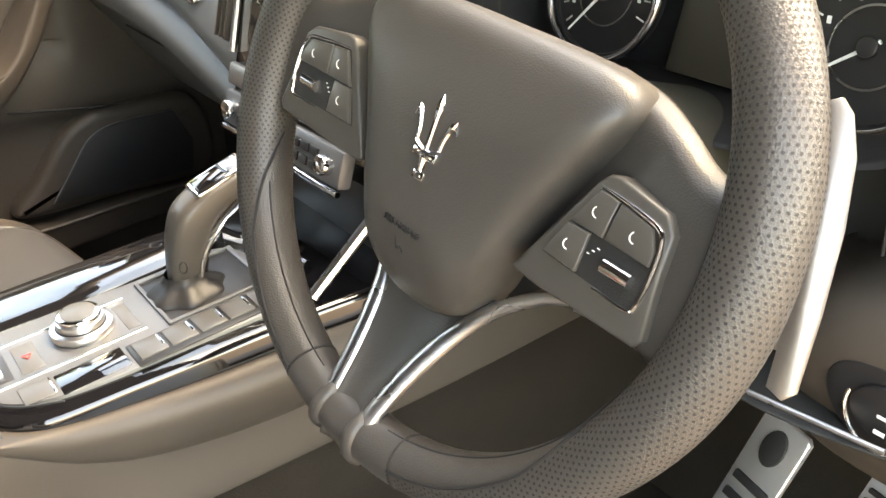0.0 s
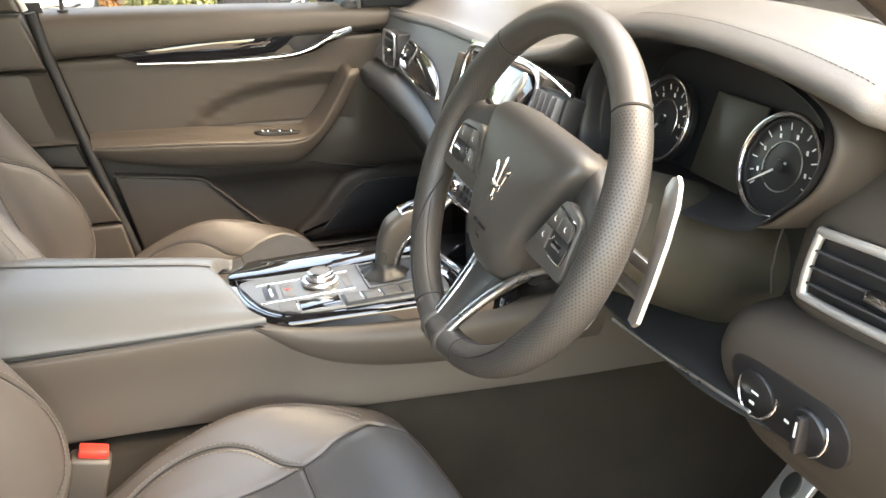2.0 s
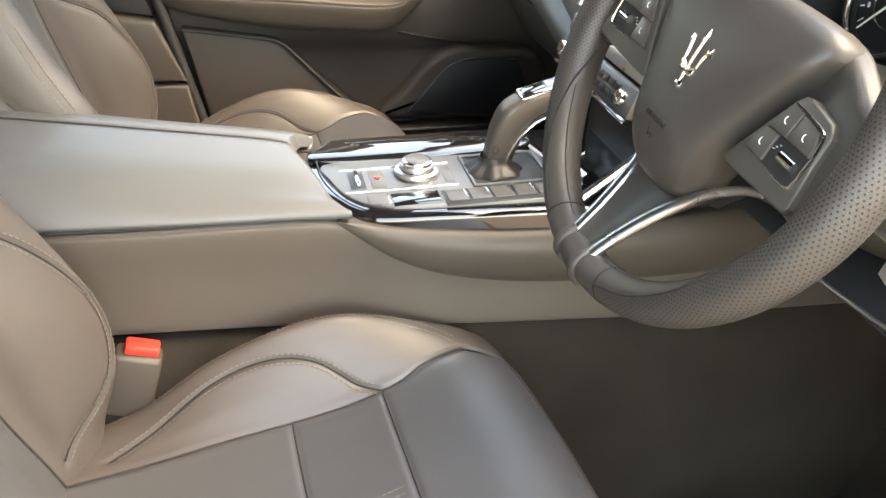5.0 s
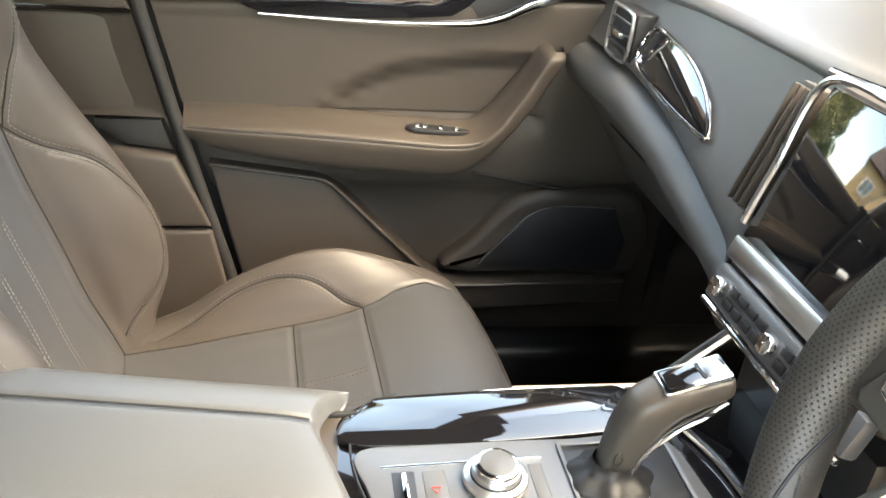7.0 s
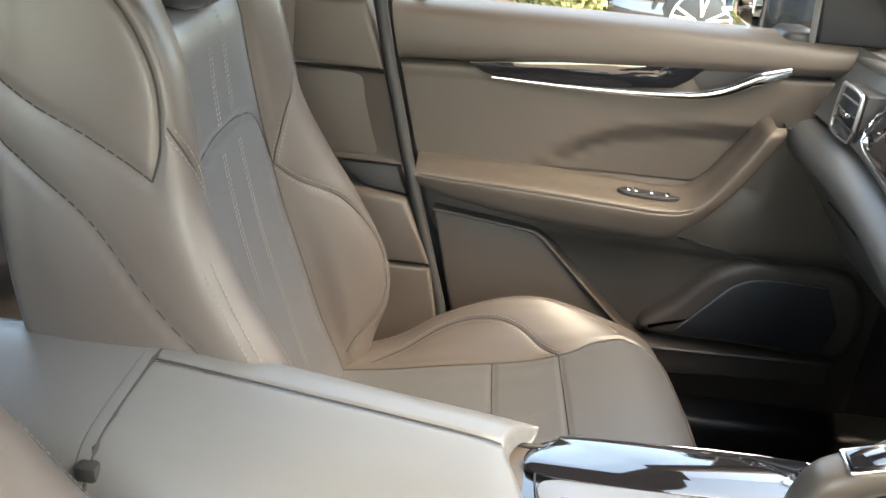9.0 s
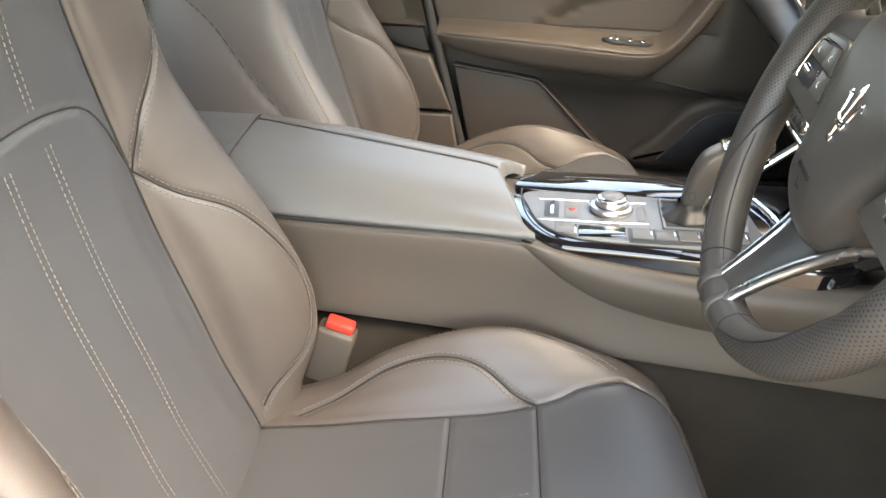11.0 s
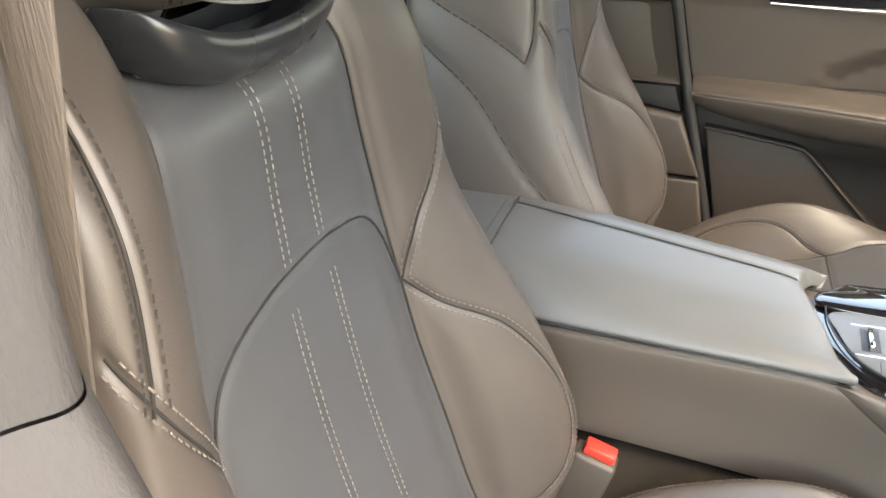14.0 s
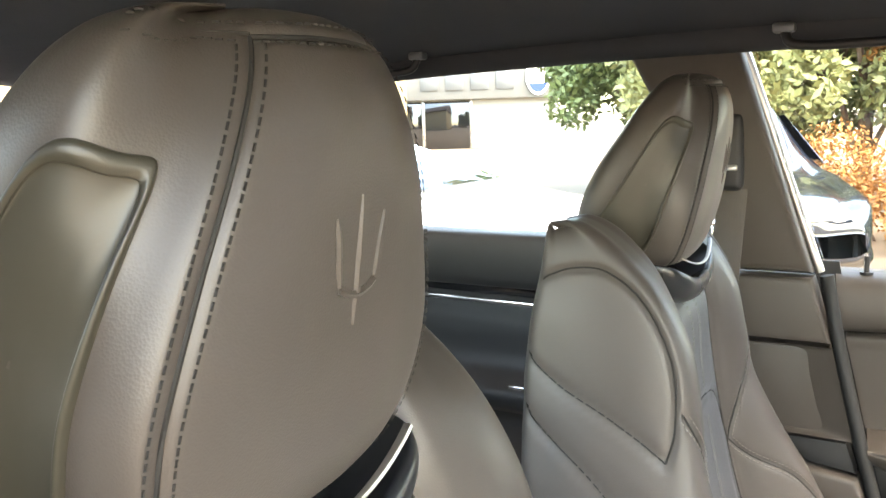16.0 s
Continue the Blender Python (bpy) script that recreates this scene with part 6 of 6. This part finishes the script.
for s in (-1, 1):
    tagged(plate("wall_rear_post", [(s * 0.62, -2.05, 0.9), (s * 0.80, -2.0, 0.9), (s * 0.66, -1.3, 1.16), (s * 0.52, -1.55, 1.15)], 0.03 * s, VINYL), "taupe tailgate post trim", "", "", "structure")
shelf = tagged(plate("trim_shelf", [(-0.78, -1.25, 0.80), (0.78, -1.25, 0.80), (0.78, -2.04, 0.84), (-0.78, -2.04, 0.84)], -0.02, HEADLINER), "dark parcel shelf", "", "", "structure")
bench = thing("rear_seat", "dark leather rear bench seat with headrests", "car seat", (0, 0, 0))
rows = []
for y, z in ((-0.55, 0.20), (-0.53, 0.34), (-0.58, 0.40), (-0.75, 0.385), (-0.98, 0.36), (-1.06, 0.42), (-1.12, 0.60), (-1.18, 0.80), (-1.22, 0.87), (-1.28, 0.86), (-1.30, 0.7)):
    rows.append([(x, y + 0.02 * math.cos(x * 9), z + 0.012 * math.cos(x * 9)) for x in np.linspace(-0.66, 0.66, 13)])
Skin(rows).build("bench", LEATHER_DARK, bench, 90, 80, flip=False)
for x in (-0.40, 0.40):
    part("headrest", block((0.26, 0.10, 0.16), (x, -1.24, 0.955), 0.04, 4), LEATHER_DARK, bench)
# windscreen and cowl
ws = window("window_front", [(-0.72, 1.30, 0.84), (0.72, 1.30, 0.84), (0.60, 0.55, 1.185), (-0.60, 0.55, 1.185)], "raked windscreen", None)
tagged(ws, "clear raked windscreen", "", "", "structure")
tagged(plate("wall_front", [(-0.85, 1.32, 0), (0.85, 1.32, 0), (0.85, 1.28, 0.85), (-0.85, 1.28, 0.85)], -0.03, BLACK, None), "dark bulkhead behind the dashboard", "", "", "structure")
bonnet = [[(x, y, 0.845 - 0.10 * max(0, y - 1.3) ** 1.4 - 0.10 * abs(x / 0.85) ** 3) for x in np.linspace(-0.88, 0.88, 9)] for y in (1.31, 1.5, 1.9, 2.3, 2.6)]
tagged(Skin(bonnet).build("trim_bonnet", material("car_paint", (0.02, 0.02, 0.022), 0.18, coat=1.0, vary=0.04), None, 30, 30), "dark painted bonnet outside the windscreen", "", "", "structure")

for s in (-1, 1):
    tagged(plate("wall_kick", [(s * 0.80, 0.90, 0.0), (s * 0.80, 1.32, 0.0), (s * 0.80, 1.32, 0.85), (s * 0.80, 0.98, 0.80)], 0.03 * s, VINYL_DARK), "dark kick panel of the footwell", "", "", "structure")
    tagged(plate("wall_toe_board", [(0.0, 1.12, 0.0), (s * 0.80, 1.12, 0.0), (s * 0.80, 1.30, 0.45), (0.0, 1.30, 0.45)], 0.02 * s, CARPET), "carpeted toe board", "", "", "structure")


# ---- outside: car park, parked cars, hedge, trees, buildings ----
# Asphalt coloured warm tan, to throw warm bounced light into the cabin.
ASPHALT = material("asphalt", (0.19, 0.140, 0.095), 0.92, bump=0.7, scale=120, coarse=0.8, vary=0.3)
ground = plate("ground", [(-600, -600, GROUND_Z), (600, -600, GROUND_Z), (600, 600, GROUND_Z), (-600, 600, GROUND_Z)], -0.1, ASPHALT, None, "asphalt car park, coloured a warm tan", "structure")
LEAF_G = material("leaf_green", (0.11, 0.14, 0.045), 0.6, vary=0.5, coarse=3)
LEAF_Y = material("leaf_yellow_green", (0.20, 0.20, 0.075), 0.6, vary=0.5, coarse=3)
LEAF_O = material("leaf_orange", (0.30, 0.125, 0.03), 0.65, vary=0.45, coarse=3)
BARK = material("bark", (0.12, 0.075, 0.045), 0.9, bump=0.8, scale=40, vary=0.35)


def leaves(n, place, size, rng):
    """Small folded leaves scattered by place(rng)."""
    c = np.array([place(rng) for _ in range(n)])
    a = rng.normal(size=(n, 3))
    a /= np.linalg.norm(a, axis=1)[:, None]
    b = np.cross(a, rng.normal(size=(n, 3)))
    b /= np.linalg.norm(b, axis=1)[:, None] + 1e-9
    s = size * rng.uniform(0.6, 1.4, (n, 1))
    v = np.stack([c - a * s, c + b * s * 0.45, c + a * s, c - b * s * 0.45], 1).reshape(-1, 3)
    f = [(4 * i, 4 * i + 1, 4 * i + 2, 4 * i + 3) for i in range(n)]
    return v, f


def clumps(centers, spread):
    cs = np.array(centers)

    def place(rng):
        k = rng.integers(len(cs))
        d = rng.normal(size=3)
        d *= spread * rng.uniform(0.3, 1.0) ** 0.5 / np.linalg.norm(d)
        return cs[k] + d
    return place


def shrub(at, size, mat, label, seed, n=7000, leaf=0.032):
    rng = np.random.default_rng(seed)
    ob = thing("shrub", label, "shrub", at, "roadside shrubs")
    centers = [(rng.uniform(-1, 1) * size[0], rng.uniform(-1, 1) * size[1], size[2] * rng.uniform(0.15, 0.85)) for _ in range(26)]
    v, f = leaves(n, clumps(centers, 0.30 * size[2]), leaf, rng)
    tagged(mesh_object("foliage", v, f, mat, ob, smooth=False), kind="stuff")
    for c in centers[:8]:
        part("stem", tube([(c[0] * 0.4, c[1] * 0.4, 0), c], [0.02, 0.006], 6), BARK, ob)
    return ob


def tree(at, height, spread, mat, label, seed, n=22000):
    rng = np.random.default_rng(seed)
    ob = thing("tree", label, "tree", at, "trees behind the hedge")
    trunk = smooth_line([(0, 0, -0.1), (0.05, 0.03, height * 0.25), (-0.05, 0.08, height * 0.5), (0.1, 0.0, height * 0.8)], 14)
    part("trunk", tube(trunk, np.linspace(0.14, 0.03, 14), 8), BARK, ob)
    centers = []
    for k in range(11):
        z = height * rng.uniform(0.06, 0.62)
        a = rng.uniform(0, 2 * np.pi)
        tip = np.array((math.cos(a) * spread * rng.uniform(0.5, 1), math.sin(a) * spread * rng.uniform(0.5, 1), z + height * rng.uniform(0.15, 0.4)))
        mid = np.array((tip[0] * 0.4, tip[1] * 0.4, z + (tip[2] - z) * 0.6))
        part("limb", tube(smooth_line([(0, 0, z), mid, tip], 10), np.linspace(0.06, 0.012, 10), 6), BARK, ob)
        for q in range(4):
            centers.append(tip + rng.normal(size=3) * spread * 0.28)
    v, f = leaves(n, clumps(centers, spread * 0.40), 0.085, rng)
    tagged(mesh_object("crown", v, f, mat, ob, smooth=False), kind="stuff")
    return ob


g = GROUND_Z
for k in range(3):
    shrub((-6.9 - 0.3 * k, 0.44 + 0.12 * k, g), (0.35, 0.14, 1.10), LEAF_Y, "yellow-green hedge shrub at the car park edge", 10 + k)
for k, (x, y, h) in enumerate(((-10.4, -1.2, 1.3), (-9.6, -0.1, 1.25), (-9.4, 0.9, 1.2), (-9.9, 2.2, 1.5), (-11.0, -2.4, 1.3))):
    shrub((x, y, g), (0.8, 0.8, h), LEAF_O, "orange autumn shrub behind the parked cars", 30 + k, n=4500)
for k, (x, y, h, m) in enumerate(((-13.0, -2.6, 5.5, LEAF_Y), (-13.5, -0.6, 6.0, LEAF_Y), (-13.0, 1.2, 5.6, LEAF_O), (-14.5, 3.4, 6.2, LEAF_G), (-15.5, -4.6, 5.6, LEAF_G), (-17.0, 6.5, 7.0, LEAF_G), (-16.5, -1.6, 7.0, LEAF_G), (-17.0, 1.5, 7.0, LEAF_G), (-15.0, -3.2, 6.4, LEAF_Y), (-18.5, -3.4, 7.0, LEAF_Y), (-19.0, 0.2, 7.5, LEAF_Y), (-18.0, 3.4, 7.5, LEAF_Y))):
    tree((x, y, g), h, 1.5 if k < 8 else 2.0, m, "leafy tree with bare brown branches", 50 + k)


def car(at, yaw, paint, label, wheel_mat=SATIN, length=4.8, high=1.62):
    """A parked car: x forward from its middle."""
    ob = thing("parked_car", label, "car", (at[0], at[1], g), "parked cars")
    ob.rotation_euler = (0, 0, radians(yaw))
    h = length / 2
    rows = []
    for x, zb, zs, zr, wr in ((-h, 0.45, 0.92, 0.98, 0.60), (-h + 0.12, 0.33, 1.0, 1.12, 0.72), (-h + 0.75, 0.30, 1.05, high - 0.06, 0.62), (-0.3, 0.29, 1.03, high, 0.62), (0.35, 0.29, 1.01, high - 0.06, 0.62), (1.15, 0.30, 0.99, 1.06, 0.72), (1.5, 0.30, 0.95, 1.0, 0.74), (h - 0.25, 0.33, 0.84, 0.90, 0.74), (h - 0.03, 0.40, 0.70, 0.76, 0.62), (h, 0.45, 0.62, 0.66, 0.5)):
        w = 0.94 if abs(x) < h - 0.2 else 0.84
        half = [(x, 0, zr), (x, wr * 0.8, zr - 0.02), (x, wr, zr - 0.06), (x, w - 0.03, zs), (x, w, zs - 0.12), (x, w, zb + 0.2), (x, w - 0.06, zb), (x, 0, zb)]
        rows.append([(a, -b, c) for a, b, c in reversed(half[1:-1])] + half)
    Skin(rows, around=True).build("body", paint, ob, 70, 90, flip=True)
    for s in (-1, 1):
        part("side_glass", prism([(-h + 0.85, 1.06), (0.95, 1.05), (0.35, high - 0.13), (-h + 1.0, high - 0.14)], lambda a, b, q: (a, s * (0.905 - 0.50 * (b - 1.05) + q * 0.5), b), 0.02, 0.004), PIANO, ob)
        part("headlamp", block((0.16, 0.30, 0.14), (h - 0.16, s * 0.60, 0.74), 0.05, 3), CHROME, ob)
        for x in (-h + 0.95, h - 0.95):
            w_ = part("wheel", disc(0.36, 0.24, (x, s * 0.85, 0.36), (0, 1, 0), 40, 0.05), RUBBER, ob)
            part("arch", tube([(x + 0.42 * math.cos(a), s * 0.935, 0.36 + 0.42 * math.sin(a)) for a in np.linspace(-0.2, 3.34, 24)], 0.03, 6, up=(0, 1, 0)), BLACK, ob)
            part("rim", disc(0.25, 0.03, (x, s * 0.965, 0.36), (0, 1, 0), 40, 0.008), BLACK, w_)
            rim = np.array([(x + 0.255 * math.sin(a), s * 0.972, 0.36 + 0.255 * math.cos(a)) for a in np.linspace(0, 2 * np.pi, 40, endpoint=False)])
            part("rim_edge", tube(rim, 0.014, 8, True, up=(0, 1, 0)), wheel_mat, w_)
            for k in range(5):
                a = k * 2 * np.pi / 5
                for d in (-0.16, 0.16):
                    part("rim_spoke", tube([(x + 0.05 * math.sin(a), s * 0.985, 0.36 + 0.05 * math.cos(a)), (x + 0.25 * math.sin(a + d), s * 0.98, 0.36 + 0.25 * math.cos(a + d))], 0.014, 6), wheel_mat, w_)
    part("windscreen", prism([(-0.58, 0.0), (0.58, 0.0), (0.50, 1.0), (-0.50, 1.0)], lambda a, b, q: (1.13 - 0.72 * b + q * 0.5, a, 1.075 + (high - 1.16) * b + q), 0.012, 0.003), PIANO, ob)
    part("grille", block((0.06, 0.95, 0.20), (h - 0.03, 0, 0.60), 0.02), BLACK, ob)
    for k in range(11):
        part("grille_bar", block((0.02, 0.012, 0.18), (h + 0.005, -0.42 + 0.084 * k, 0.60), 0.003), CHROME, ob)
    part("grille_top", tube([(h - 0.03, -0.75, 0.75), (h + 0.01, -0.4, 0.715), (h + 0.015, 0, 0.71), (h + 0.01, 0.4, 0.715), (h - 0.03, 0.75, 0.75)], 0.016, 8), CHROME, ob)
    return ob


NAVY = material("navy_paint", (0.012, 0.015, 0.022), 0.15, coat=1.0, vary=0.05)
WHITE = material("white_paint", (0.86, 0.86, 0.85), 0.3, coat=0.6, vary=0.03)
car((-7.75, 3.10), -90, NAVY, "dark navy estate car parked beside the hedge")
car((-7.9, -1.75), 20, NAVY, "dark car with a chrome grille facing the car park")
car((-4.35, -3.75), 90, WHITE, "white car parked in bright daylight", high=1.42)

# showroom with its sign band, and a rendered house
RENDER = material("pale_render", (0.26, 0.25, 0.23), 0.85, bump=0.3, scale=60, vary=0.08, coarse=0.5)
GREY_SIGN = material("grey_cladding", (0.10, 0.098, 0.092), 0.6, vary=0.06, coarse=0.4)
shop = thing("showroom", "pale showroom with a grey sign band and wide windows", "building", (-36, -25.6, g))
shop.rotation_euler = (0, 0, radians(26))
part("wall", block((8, 20, 4.6), (-4.2, 0, 2.3), 0.05), RENDER, shop)
part("sign_band", block((0.5, 20.4, 1.95), (0.1, 0, 3.62), 0.03), GREY_SIGN, shop)
for k in range(6):
    y = -9 + 2.6 * k
    wdw = part("window", block((0.10, 2.4, 2.6), (-0.16, y, 1.25), 0.01), PIANO, shop)
    part("window_frame", block((0.16, 0.12, 2.7), (-0.14, y + 1.3, 1.5), 0.01), SATIN, wdw)
for k in range(4):
    part("sign_bar", block((0.10, 0.95, 0.95), (0.38, 3.1 + 1.35 * k, 3.6), 0.02), SILVER, shop)
ov = [(0.66 * math.sin(a), 1.0 * math.cos(a)) for a in np.linspace(0, 2 * np.pi, 36, endpoint=False)]
badge = part("oval_badge", prism(ov, lambda a, b, q: (0.40 + q, 8.9 + a, 3.75 + b), 0.10, 0.02), WHITE, shop, "white oval badge with a blue foot")
low = [(0.55 * math.sin(a), 0.85 * math.cos(a)) for a in np.linspace(2.05, 4.23, 20)]
part("badge_foot", prism(low, lambda a, b, q: (0.51 + q, 8.9 + a, 3.75 + b), 0.02, 0), material("blue_paint", (0.01, 0.04, 0.5), 0.4, vary=0.05), badge)
house = thing("house", "tan rendered two-storey house with pale windows", "building", (-15, -17, g))
house.rotation_euler = (0, 0, radians(40))
TAN = material("tan_render", (0.36, 0.27, 0.15), 0.85, bump=0.4, scale=40, vary=0.12, coarse=0.6)
part("wall", block((7, 12, 6.0), (-3.5, 0, 3.0), 0.04), TAN, house)
part("roof", prism([(-4.2, 5.9), (4.2, 5.9), (0, 8.6)], lambda a, b, q: (a * 1.0 - 3.5, -6.3 + q, b), 12.6, 0), material("roof_tiles", (0.10, 0.07, 0.06), 0.8, bump=0.5, scale=20, vary=0.2), house)
for z in (1.4, 4.2):
    for k in range(4):
        y = -4.4 + 2.9 * k
        wdw = part("window", block((0.10, 1.1, 1.3), (0.02, y, z), 0.02), material("pane_blue", (0.05, 0.10, 0.14), 0.08, coat=1.0, vary=0.1) if z == 1.4 and k == 0 else bpy.data.materials["pane_blue"], house)
        for dy, dz, sy, sz in ((0, 0.68, 1.3, 0.12), (0, -0.68, 1.3, 0.12), (0.6, 0, 0.12, 1.4), (-0.6, 0, 0.12, 1.4), (0, 0, 0.07, 1.3)):
            part("window_frame", block((0.14, sy, sz), (0.06, y + dy, z + dz), 0.01), WHITE, wdw)
